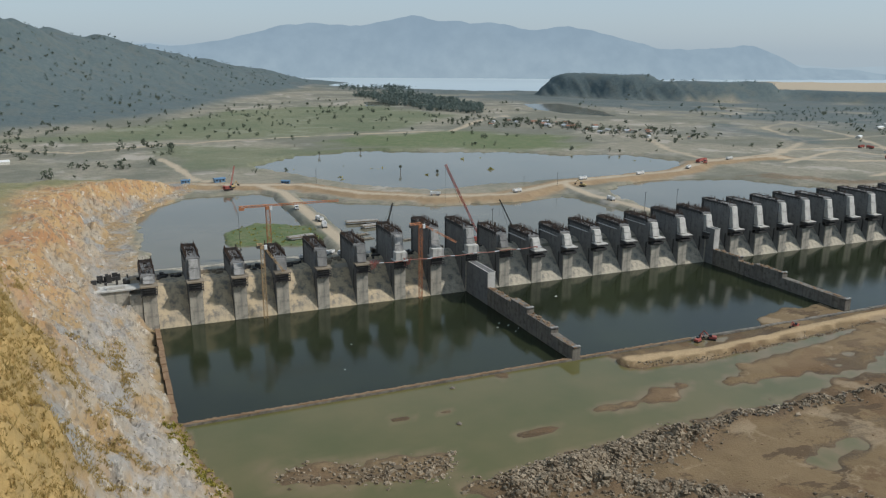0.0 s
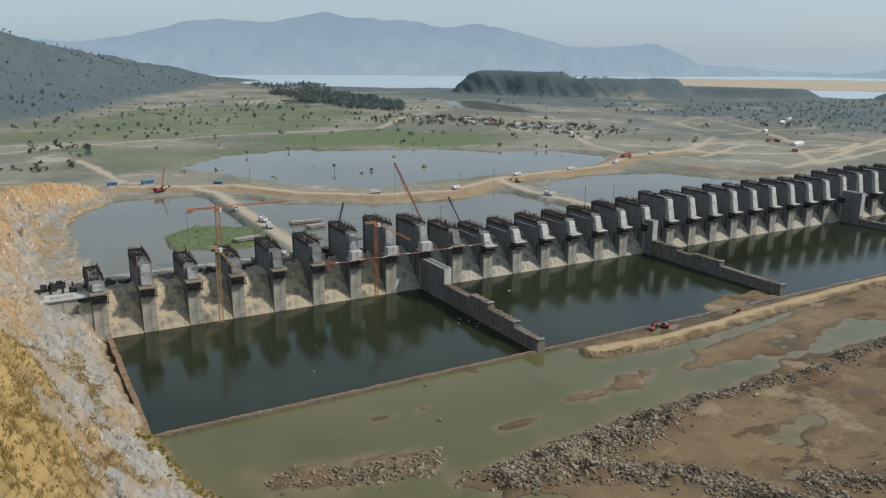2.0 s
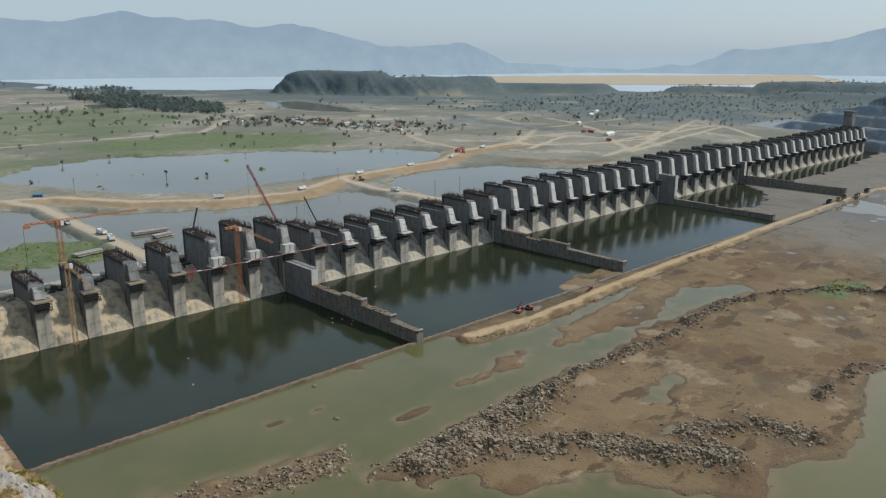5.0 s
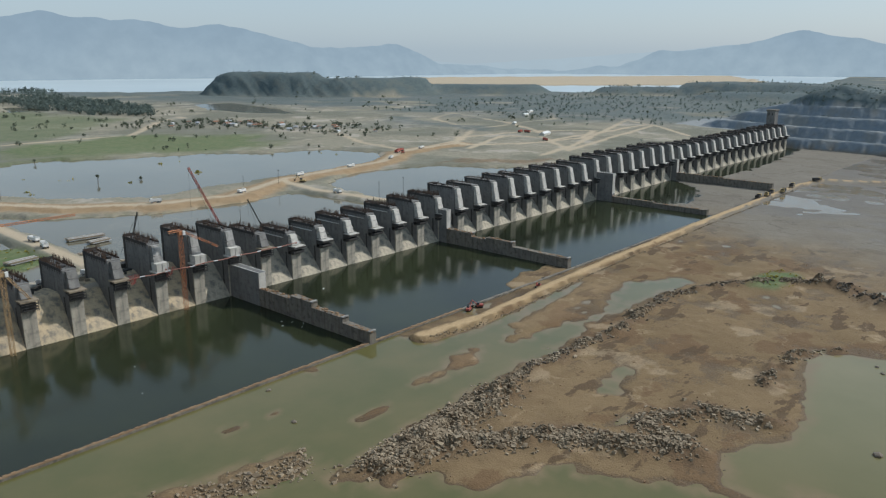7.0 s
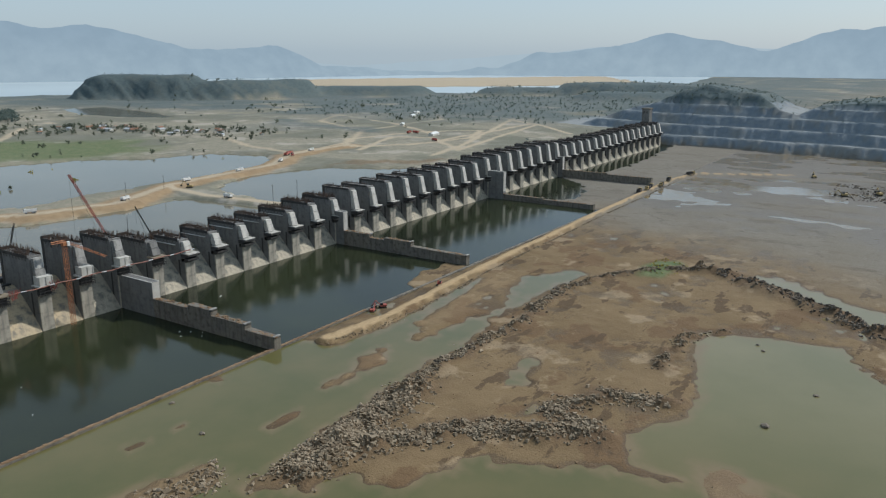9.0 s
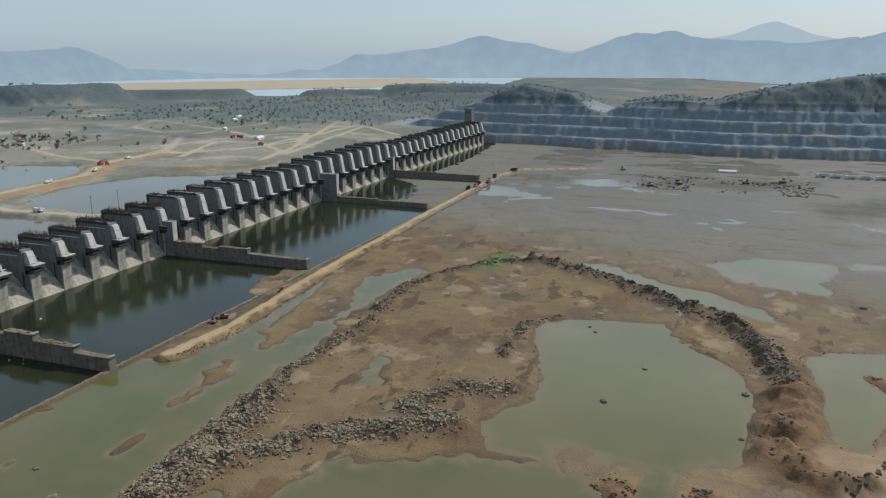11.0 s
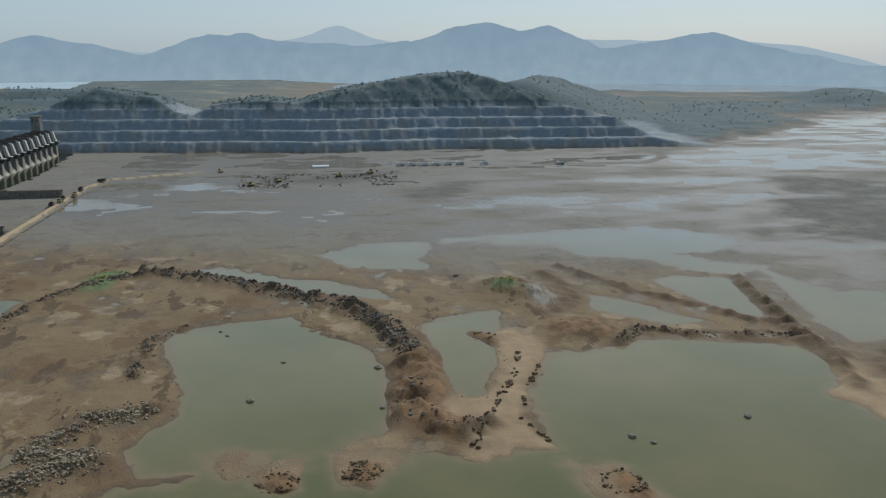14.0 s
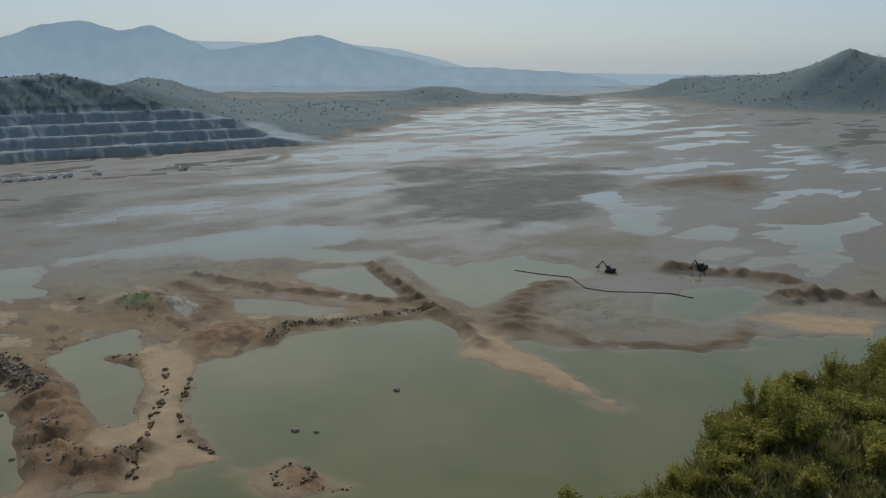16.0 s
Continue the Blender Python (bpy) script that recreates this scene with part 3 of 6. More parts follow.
    # blue-grey tones put the distance haze into the scrub's colour
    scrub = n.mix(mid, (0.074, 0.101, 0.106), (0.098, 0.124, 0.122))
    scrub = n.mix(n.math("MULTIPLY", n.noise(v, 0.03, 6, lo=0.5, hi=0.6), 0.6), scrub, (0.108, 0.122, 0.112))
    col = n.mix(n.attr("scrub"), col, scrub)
    # cut rock: pale and ochre strata, grey lower down, with dry gullies
    w = n.add("ShaderNodeTexWave", wave_type="BANDS", bands_direction="Z")
    w.inputs["Scale"].default_value, w.inputs["Distortion"].default_value, w.inputs["Detail"].default_value = 0.05, 7.0, 4.0
    n.link(v, w.inputs["Vector"])
    down = n.coords(scale=(1.0, 0.42, 0.75))
    rock = n.mix(w.outputs["Fac"], (0.33, 0.275, 0.20), (0.365, 0.315, 0.24))
    rock = n.mix(n.noise(down, 0.06, 7, lo=0.5, hi=0.58), rock, (0.27, 0.26, 0.235))
    rock = n.mix(n.math("MULTIPLY", n.noise(v, 0.045, 7, 0.6, lo=0.5, hi=0.58), 0.85), rock, (0.335, 0.225, 0.105))
    soil = n.mix(n.noise(v, 0.05, 7, lo=0.45, hi=0.6), (0.40, 0.265, 0.125), (0.345, 0.185, 0.088))
    soil = n.mix(n.math("MULTIPLY", n.noise(down, 0.16, 7, lo=0.52, hi=0.62), 0.7), soil, (0.43, 0.34, 0.21))
    rock = n.mix(n.attr("ochre"), rock, soil)
    rock = n.mix(n.math("MULTIPLY", n.noise(down, 0.11, 7, lo=0.54, hi=0.62), 0.6), rock, (0.31, 0.20, 0.095))
    rock = n.mix(n.math("MULTIPLY", n.noise(down, 0.5, 7, 0.65, lo=0.52, hi=0.6), 0.7), rock, (0.155, 0.13, 0.10))
    rock = n.mix(n.math("MULTIPLY", n.noise(down, 0.28, 8, 0.65, lo=0.59, hi=0.64), 0.7), rock, (0.52, 0.475, 0.40))
    pale = n.mix(n.noise(down, 0.22, 8, 0.65, lo=0.42, hi=0.60), (0.36, 0.335, 0.295), (0.25, 0.235, 0.21))
    pale = n.mix(n.math("MULTIPLY", n.noise(v, 0.5, 7, 0.65, lo=0.56, hi=0.64), 0.8), pale, (0.15, 0.135, 0.115))
    rock = n.mix(n.math("MULTIPLY", n.attr("scar"), n.noise(v, 0.08, 7, 0.65, lo=0.40, hi=0.54)), rock, pale)
    crag = n.math("MULTIPLY", n.attr("rock"), n.math("MULTIPLY", n.noise(down, 0.9, 8, 0.7, lo=0.3, hi=0.7), 5.0))
    col = n.mix(n.attr("rock"), col, rock)
    dry = n.mix(mid, (0.42, 0.29, 0.115), (0.30, 0.215, 0.085))
    dry = n.mix(n.math("MULTIPLY", n.noise(v, 0.12, 7, lo=0.5, hi=0.6), 0.75), dry, (0.275, 0.20, 0.085))
    col = n.mix(n.attr("dry"), col, dry)
    # quarry rock blued and lightened here to carry the haze before it
    q = n.mix(mid, (0.150, 0.185, 0.215), (0.195, 0.220, 0.236))
    steep = n.add("ShaderNodeSeparateXYZ")
    n.link(geo.outputs["Normal"], steep.inputs[0])
    q = n.mix(n.math("MULTIPLY", n.noise(v, 0.02, 6, lo=0.5, hi=0.6), 0.5), q, (0.215, 0.205, 0.175))
    q = n.mix(n.math("MULTIPLY", n.span(steep.outputs[2], 0.86, 0.96), n.noise(v, 0.025, 5, lo=0.3, hi=0.55)), q, (0.235, 0.25, 0.25))
    col = n.mix(n.attr("cut_hill"), col, q)
    # damp margin just above the water
    damp = n.span(n.math("ADD", sep.outputs[2], n.math("MULTIPLY", fine, 0.25)), 0.30, 0.52, 1.0, 0.0)
    damp = n.math("MULTIPLY", damp, n.span(n.attr("sand"), 0.0, 1.0, 1.0, 0.35))
    col = n.mix(n.math("MULTIPLY", damp, 0.68), col, n.mix(n.attr("grey"), (0.085, 0.059, 0.033), (0.12, 0.112, 0.10)))
    rough = n.math("SUBTRACT", 0.92, n.math("MULTIPLY", damp, n.span(n.attr("grey"), 0.0, 1.0, 0.22, 0.26)))
    hgt = n.math("ADD", n.math("ADD", n.math("MULTIPLY", mid, 2.0), fine), crag)
    return n.done(col, rough, hgt, 0.35, 0.35)


def water_material(name, a, b, scale=0.03, rough=0.07, ripple=0.09, bed=None):
    n = Nodes(name, rough, 0.5)
    n.bsdf.inputs["IOR"].default_value = 1.33
    v = n.coords()
    col = n.mix(n.noise(v, scale, 5), a, b)
    if bed:
        col = n.mix(n.attr("silt"), col, n.mix(n.noise(v, 0.013, 6), (0.150, 0.140, 0.066), (0.195, 0.170, 0.088)))
        # water on the far flats paler: sky reflection put into its colour
        col = n.mix(n.attr("flats"), col, (0.205, 0.205, 0.19))
        col = n.mix(n.math("MULTIPLY", n.attr("shallow"), n.noise(v, 0.08, 5, lo=0.3, hi=0.6)), col, bed)
    r = n.noise(v, 0.9, 4, lo=0.2, hi=0.8)
    return n.done(col, bump=r, strength=ripple, dist=0.12)


M_GROUND = ground_material()
M_RIVER = water_material("murky_river_water", (0.094, 0.094, 0.034), (0.128, 0.112, 0.046), 0.02, bed=(0.19, 0.14, 0.075))
M_BASIN = water_material("dark_basin_water", (0.016, 0.020, 0.011), (0.029, 0.035, 0.017), 0.012, 0.10, 0.10)
M_BASIN.node_tree.nodes["Principled BSDF"].inputs["Specular IOR Level"].default_value = 0.38
# far lake: the bright sky it mirrors is put into the base colour
M_LAKE = water_material("sky_pale_lake_water", (0.40, 0.47, 0.50), (0.45, 0.52, 0.54), 0.002, 0.35)
M_UPPER = water_material("muddy_pond_water", (0.125, 0.115, 0.080), (0.165, 0.148, 0.105), 0.01)

ground = tagged(grid_mesh("ground", XS, YS, land, M_GROUND), "brown and grey river mud, scrubland and cut rock bank", "ground", kind="structure")
# the cut bank is broken rock with sharp facets
fcs = len(ground.data.polygons)
ctr = np.zeros(fcs * 3, np.float32)
ground.data.polygons.foreach_get("center", ctr)
ctr = ctr.reshape(-1, 3)
ground.data.polygons.foreach_set("use_smooth", ~((ctr[:, 0] < -2) & (ctr[:, 0] > -110) & (ctr[:, 1] > -300) & (ctr[:, 1] < 345) & (ctr[:, 2] > 1.0)))
ground.data.update()


def flat(name, pts, z, mat, label):
    bm = bmesh.new()
    bm.faces.new([bm.verts.new((x, y, z)) for x, y in pts])
    me = bpy.data.meshes.new(name)
    for f in bm.faces:
        f.normal_update()
        if f.normal.z < 0:
            f.normal_flip()
    bm.to_mesh(me)
    bm.free()
    me.materials.append(mat)
    return tagged(new(name, me), label, "water", kind="structure")




def river_sheet(x, y):
    """Still water level, with the bed's nearness as the tint of the shallows."""
    return np.zeros_like(x), dict(shallow=step(land(x, y)[0], -1.15, -0.05), silt=step(x + 12 * fbm(x, y, 40, 3), 110, 270) * step(y, -140, -330), flats=step(x + 0.35 * (-y - 250), 470, 760))


river = grid_mesh("water_river", XS[(XS > -300)][::2], YS[YS < -119.5][::2], river_sheet, M_RIVER)
tagged(river, "murky olive river water in shallow pools", "water", kind="structure")
flat("water_basin", [(-30, -120), (1150, -120), (1150, 10), (-30, 10)], 0.0, M_BASIN, "still dark green water in the stilling basin")
flat("water_upper", [(-40, 22), (1100, 22), (1100, 1400), (700, 1600), (-300, 1600), (-40, 600)], UP, M_UPPER, "grey muddy water above the dam")
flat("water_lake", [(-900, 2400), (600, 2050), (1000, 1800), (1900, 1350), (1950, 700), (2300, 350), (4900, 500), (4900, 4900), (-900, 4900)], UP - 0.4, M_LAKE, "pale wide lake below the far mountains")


# ---- mesh helpers ----
def part(name, bm, material, parent=None, label="", smooth=False):
    """Links a bmesh as one mesh object under its thing."""
    me = bpy.data.meshes.new(name)
    bmesh.ops.recalc_face_normals(bm, faces=bm.faces)
    bm.to_mesh(me)
    bm.free()
    me.materials.append(material)
    if smooth:
        me.polygons.foreach_set("use_smooth", [True] * len(me.polygons))
    ob = new(name, me)
    if parent is not None:
        ob.parent = parent
    if label:
        ob["label"] = label
    return ob


def raw(name, verts, faces, material, parent=None, label="", smooth=False):
    me = bpy.data.meshes.new(name)
    me.from_pydata(verts, [], faces)
    me.materials.append(material)
    if smooth:
        me.polygons.foreach_set("use_smooth", [True] * len(me.polygons))
    ob = new(name, me)
    if parent is not None:
        ob.parent = parent
    if label:
        ob["label"] = label
    return ob


def box(bm, x0, x1, y0, y1, z0, z1, m=None):
    vs = [bm.verts.new((x, y, z)) for z in (z0, z1) for x, y in ((x0, y0), (x1, y0), (x1, y1), (x0, y1))]
    if m is not None:
        for v in vs:
            v.co = m @ v.co
    for f in ((3, 2, 1, 0), (4, 5, 6, 7), (0, 1, 5, 4), (1, 2, 6, 5), (2, 3, 7, 6), (3, 0, 4, 7)):
        bm.faces.new([vs[i] for i in f])
    return vs


def prism(bm, outline, x0, x1):
    """A (y, z) outline drawn out along x."""
    a = [bm.verts.new((x0, y, z)) for y, z in outline]
    b = [bm.verts.new((x1, y, z)) for y, z in outline]
    n = len(outline)
    bm.faces.new(a)
    bm.faces.new(b[::-1])
    for i in range(n):
        bm.faces.new((a[i], b[i], b[(i + 1) % n], a[(i + 1) % n]))


def rod(bm, p, q, r, sides=5):
    p, q = Vector(p), Vector(q)
    t = (q - p).to_track_quat("Z", "Y").to_matrix()
    ring = [t @ Vector((r * math.cos(2 * math.pi * i / sides), r * math.sin(2 * math.pi * i / sides), 0)) for i in range(sides)]
    a, b = [bm.verts.new(p + v) for v in ring], [bm.verts.new(q + v) for v in ring]
    for i in range(sides):
        bm.faces.new((a[i], a[(i + 1) % sides], b[(i + 1) % sides], b[i]))
    bm.faces.new(a[::-1])
    bm.faces.new(b)


def lattice_beam(bm, p, q, w, bay, r=0.12, sides=4):
    """A square lattice boom of width w from p to q."""
    p, q = Vector(p), Vector(q)
    n = max(2, int((q - p).length / bay))
    t = (q - p).to_track_quat("Z", "Y").to_matrix()
    cs = [t @ Vector((sx * w / 2, sy * w / 2, 0)) for sx, sy in ((-1, -1), (1, -1), (1, 1), (-1, 1))]
    for c in cs:
        rod(bm, p + c, q + c, r * 1.3, sides)
    for i in range(n):
        a, b = p.lerp(q, i / n), p.lerp(q, (i + 1) / n)
        for j in range(4):
            c, d = cs[j], cs[(j + 1) % 4]
            rod(bm, a + c, b + d if (i + j) % 2 else a + d, r, 3)
            rod(bm, a + d, b + c, r, 3)


def empty(name, m, label, category, group="", kind=""):
    e = new(name)
    e.matrix_world = m
    return tagged(e, label, category, group, kind)


def ground_z(x, y):
    return float(land(np.array([float(x)]), np.array([float(y)]))[0][0])


# ---- materials of the works ----
def concrete(name, a, b, stain, lift=2.5, streak=0.55):
    """Cast concrete: pour lifts, vertical streaks and blotches."""
    n = Nodes(name, 0.85, 0.25)
    v = n.coords()
    big, fine = n.noise(v, 0.12, 5), n.noise(v, 2.5, 4)
    col = n.mix(big, a, b)
    col = n.mix(n.math("MULTIPLY", n.noise(v, 0.35, 6, lo=0.5, hi=0.66), streak), col, stain)
    run = n.noise(n.coords(scale=(0.4, 0.4, 0.03)), 1.0, 6, lo=0.48, hi=0.72)
    col = n.mix(n.math("MULTIPLY", run, streak), col, stain)
    w = n.add("ShaderNodeTexWave", wave_type="BANDS", bands_direction="Z", wave_profile="SAW")
    w.inputs["Scale"].default_value, w.inputs["Distortion"].default_value = 1.0 / lift / 3.1416 * 0.5, 0.3
    n.link(v, w.inputs["Vector"])
    seam = n.span(w.outputs["Fac"], 0.93, 1.0, 0.0, 0.4)
    col = n.mix(seam, col, stain)
    col = n.mix(n.math("MULTIPLY", fine, 0.25), col, tuple(c * 0.65 for c in a))
    return n.done(col, bump=fine, strength=0.35, dist=0.06)


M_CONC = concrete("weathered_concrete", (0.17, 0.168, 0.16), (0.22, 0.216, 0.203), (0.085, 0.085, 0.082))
M_CREST = concrete("stained_crest_concrete", (0.36, 0.325, 0.255), (0.46, 0.405, 0.31), (0.12, 0.125, 0.12), 1.6, 0.7)
M_TAN = concrete("tan_crest_concrete", (0.50, 0.40, 0.26), (0.42, 0.35, 0.245), (0.12, 0.125, 0.12), 1.6, 0.75)
M_PALE = concrete("fresh_concrete", (0.56, 0.545, 0.50), (0.47, 0.455, 0.41), (0.26, 0.25, 0.23), 3.0, 0.45)
M_FACE = concrete("grey_facing_concrete", (0.36, 0.355, 0.335), (0.28, 0.275, 0.26), (0.13, 0.13, 0.125), 1.4, 0.75)
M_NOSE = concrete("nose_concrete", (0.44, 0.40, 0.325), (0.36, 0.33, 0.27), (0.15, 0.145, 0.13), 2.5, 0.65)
M_WALL = concrete("wall_concrete", (0.165, 0.152, 0.13), (0.225, 0.20, 0.16), (0.075, 0.066, 0.055), 2.0, 0.8)
M_DARK = simple("dark_formwork", (0.035, 0.035, 0.036), (0.07, 0.066, 0.06), 2.0, rough=0.7)
M_STEEL = simple("rusty_rebar", (0.06, 0.045, 0.038), (0.10, 0.065, 0.045), 3.0, rough=0.7, metal=0.4)
M_EARTH = simple("caked_earth", (0.21, 0.13, 0.075), (0.29, 0.20, 0.12), 1.0, rough=0.95)
M_ORANGE = simple("orange_crane_paint", (0.46, 0.19, 0.085), (0.36, 0.15, 0.07), 2.0, rough=0.5)
M_YELLOW = simple("faded_yellow_paint", (0.46, 0.31, 0.16), (0.36, 0.25, 0.13), 2.0, rough=0.55)
M_RED = simple("red_crane_paint", (0.40, 0.11, 0.085), (0.30, 0.085, 0.065), 2.0, rough=0.5)
M_RUST = simple("rusty_pipe_paint", (0.27, 0.105, 0.075), (0.21, 0.11, 0.08), 2.0, rough=0.6)
M_WHITE = simple("white_paint", (0.72, 0.72, 0.70), (0.62, 0.62, 0.60), 1.0, rough=0.5)
M_BLACK = simple("black_rubber", (0.02, 0.02, 0.02), (0.035, 0.033, 0.03), 3.0, rough=0.7)
M_GLASS = simple("dark_cab_glass", (0.03, 0.04, 0.05), (0.02, 0.03, 0.035), 1.0, rough=0.08, spec=0.6, bump=0.0)
M_TIN = simple("grey_sheet_roof", (0.50, 0.52, 0.53), (0.40, 0.41, 0.42), 0.6, rough=0.45)
M_TIMBER = simple("grey_timber", (0.22, 0.18, 0.13), (0.30, 0.25, 0.18), 1.5)

# ---- the spillway: piers, crest bays, walls, sill ----
P, W = 23.3, 7.3                                 # spacing and thickness of the piers
TOPS = [36, 31.5, 32, 34.5, 35, 39.5, 41, 39.5, 33.5, 30, 30.5, 31.5, 31.5, 32.5, 34, 34.5]
rng = random.Random(4)


def pier_top(k):
    return 29.0 if k < 0 else TOPS[k] if k < 16 else (38.0 + 0.6 * math.sin(2.1 * k) if k < 25 else 40.5 + 0.5 * math.sin(1.7 * k) if k < 33 else 36.0 + 0.5 * math.sin(1.7 * k))


def pier(k):
    top, early = pier_top(k), k < 9
    e = empty("spillway_pier", pose(k * P, 0, 0),
              "unfinished grey concrete spillway pier bristling with rebar in dark water" if early else "grey concrete spillway pier with a bracket, in dark water", "pier", "spillway piers")
    base = 24.5 if early else 21.5                # level of the bracket's top
    bm = bmesh.new()
    prism(bm, [(0.9, -4), (0.9, base - 2), (3.6, base - 2), (5.0, top), (33, top), (33, -4)], 0, W)
    bmesh.ops.bevel(bm, geom=[ed for ed in bm.edges if abs(ed.verts[0].co.x - ed.verts[1].co.x) < 0.01 and ed.calc_length() > 10], offset=0.25, segments=1, affect="EDGES")
    part("shaft", bm, M_CONC, e)
    # nose lighter than the shaft: sunlight on this face is in its colour
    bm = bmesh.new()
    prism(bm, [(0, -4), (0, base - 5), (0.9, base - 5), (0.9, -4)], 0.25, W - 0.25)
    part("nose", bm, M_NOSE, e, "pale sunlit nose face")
    # inclined facing above the bracket, in two lifts
    z0, z1 = base + 1.0, top - (0.6 if early else 1.2)
    zm, sl = z0 + (z1 - z0) * 0.56, 5.4 / max(4.0, top - base + 2)
    for za, zb, inset in ((z0, zm - 0.12, 1.0), (zm + 0.12, z1, 1.25)):
        bm = bmesh.new()
        ya, yb = -0.4 + (za - base) * sl * 0.75, -0.4 + (zb - base) * sl * 0.75
        prism(bm, [(ya, za), (yb, zb), (yb + 4, zb), (ya + 4, za)], inset, W - inset)
        part("facing", bm, M_CONC if k in (2, 3, 4, 8) else M_FACE if early else M_PALE, e, "pale fresh concrete facing")
    # bracket
    if early:
        bm = bmesh.new()
        box(bm, -0.7, W + 0.9, -3.2, 4.2, base - 0.3, base + 0.5)
        part("platform", bm, M_PALE if k in (5, 6, 7) else M_TIMBER, e, "pale work platform")
        for z in (base - 1.6, base - 3.0, base - 4.4):
            for y in (-2.6, -1.2):
                bm = bmesh.new()
                rod(bm, (-0.5, y, z), (W + 0.5, y, z), 0.16, 4)
                part("scaffold_rail", bm, M_DARK, e, "dark steel scaffold tube")
            bm = bmesh.new()
            box(bm, -0.4, W + 0.4, -2.4, -0.2, z - 0.35, z - 0.2)
            part("scaffold_deck", bm, M_DARK, e, "dark scaffold deck")
        for x in (-0.4, 1.6, 3.6, 5.7, W + 0.4):
            bm = bmesh.new()
            rod(bm, (x, -2.6, base - 5.2), (x, -2.6, base - 0.3), 0.14, 4)
            part("scaffold_post", bm, M_DARK, e, "dark steel scaffold tube")
            bm = bmesh.new()
            rod(bm, (x, -0.1, base - 6.0), (x, -2.6, base - 3.0), 0.14, 4)
            part("scaffold_brace", bm, M_DARK, e, "dark steel scaffold tube")
        bm = bmesh.new()
        box(bm, 0.3, W - 0.3, -1.2, 0.9, base - 5.0, base - 0.35)
        part("formwork", bm, M_DARK, e)
        if k in (5, 6, 7):
            bm = bmesh.new()
            box(bm, 0.2, W - 0.2, -2.8, 3.0, base + 0.5, base + 5.2)
            for x in (0.1, 3.5, W - 0.5):
                box(bm, x, x + 0.4, -3.1, -2.8, base + 0.5, base + 5.0)
            part("trunnion_form", bm, M_PALE, e, "pale box form on the platform")
    else:
        for z, d, w in ((base - 1.7, 3.4, 1.5), (base - 4.4, 2.6, 1.0)):
            bm = bmesh.new()
            prism(bm, [(-d, z + 0.5), (-d, z + 1.7), (3.6, z + 1.7), (3.6, z - 0.6), (-0.4, z - 0.6)], 0.5 - w * 0.5, W + w)
            part("bracket", bm, M_DARK, e, "dark steel bracket")
        bm = bmesh.new()
        box(bm, 0.2, W + 1.4, -3.4, 3.5, base + 0.01, base + 0.45)
        part("bracket_cap", bm, M_PALE, e, "pale bracket cap")
    # formwork rim along the top, walkway, rebar
    bm = bmesh.new()
    hh = 1.6 if k < 16 else 0.9
    box(bm, -0.22, 0.02, 6, 33.2, top - 0.9, top + hh * 0.5)
    box(bm, W - 0.02, W + 0.22, 6, 33.2, top - 0.9, top + hh * 0.5)
    box(bm, 0.03, W - 0.03, 32.9, 33.2, top - 1.4, top + hh)
    for y in np.linspace(7, 31, 9):
        box(bm, -0.4, -0.22, y, y + 0.25, top - 2.2, top + hh * 0.5)
    part("top_formwork", bm, M_DARK, e, "dark formwork rim")
    bm = bmesh.new()
    box(bm, -0.12, 0.0, 30.5, 33.1, 8, top - 0.9)
    part("gate_groove", bm, M_DARK, e)
    bm = bmesh.new()
    box(bm, -0.12, 0.0, 5.2, 6.4, 4, base - 4)
    part("gate_groove", bm, M_DARK, e)
    if 8 < k < 14:
        bm = bmesh.new()
        box(bm, -1.3, -0.02, 8, 31, top - 3.4, top - 3.15)
        part("walkway", bm, M_PALE, e, "pale side walkway")
    vs, fs = [], []
    for i in range(210 if k < 16 else 80):
        x, y = rng.uniform(0.4, W - 0.4), rng.uniform(6, 32.5)
        if rng.random() < 0.7:
            x = rng.choice((0.35, W - 0.35)) + rng.uniform(-0.1, 0.1)
        h, r = rng.uniform(1.0, 4.0) * (1.0 if k < 16 else 0.6), 0.09
        dx, dy = rng.uniform(-0.2, 0.2), rng.uniform(-0.2, 0.2)
        b = len(vs)
        vs += [(x - r, y - r, top), (x + r, y - r, top), (x, y + r, top), (x - r + dx, y - r + dy, top + h), (x + r + dx, y - r + dy, top + h), (x + dx, y + r + dy, top + h)]
        fs += [(b, b + 1, b + 4, b + 3), (b + 1, b + 2, b + 5, b + 4), (b + 2, b, b + 3, b + 5)]
    tagged(raw("rebar", vs, fs, M_STEEL, e, "upright starter bars"), kind="stuff")
    bm = bmesh.new()
    for i in range(7 if k < 16 else 3):
        x, y, s = rng.uniform(1, W - 2.5), rng.uniform(8, 30), rng.uniform(0.5, 1.3)
        box(bm, x, x + s * 1.2, y, y + s * 2, top, top + s)
    tagged(part("stacked_formwork", bm, M_DARK, e), kind="stuff")
    return e


def crest_outline(early):
    if early:
        pts = [(34, 10), (33.5, 17.5), (31, 20.2), (24, 21.4), (13, 21.6)]
        for i in range(1, 13):
            t = i / 12
            pts.append((12.4 - 12.9 * t ** 0.9, 21.6 - 22.1 * t ** 1.05))
        return pts + [(-1.2, -1.2), (-1.2, -5), (34, -5)]
    pts = [(34, 10), (33.5, 17.5), (31, 20.2), (27, 21.6), (23, 21.8)]
    for i in range(1, 15):
        t = i / 14
        pts.append((23 - 23.5 * t, 21.8 - 22.3 * t ** 1.35))
    return pts + [(-1.2, -1.2), (-1.2, -5), (34, -5)]


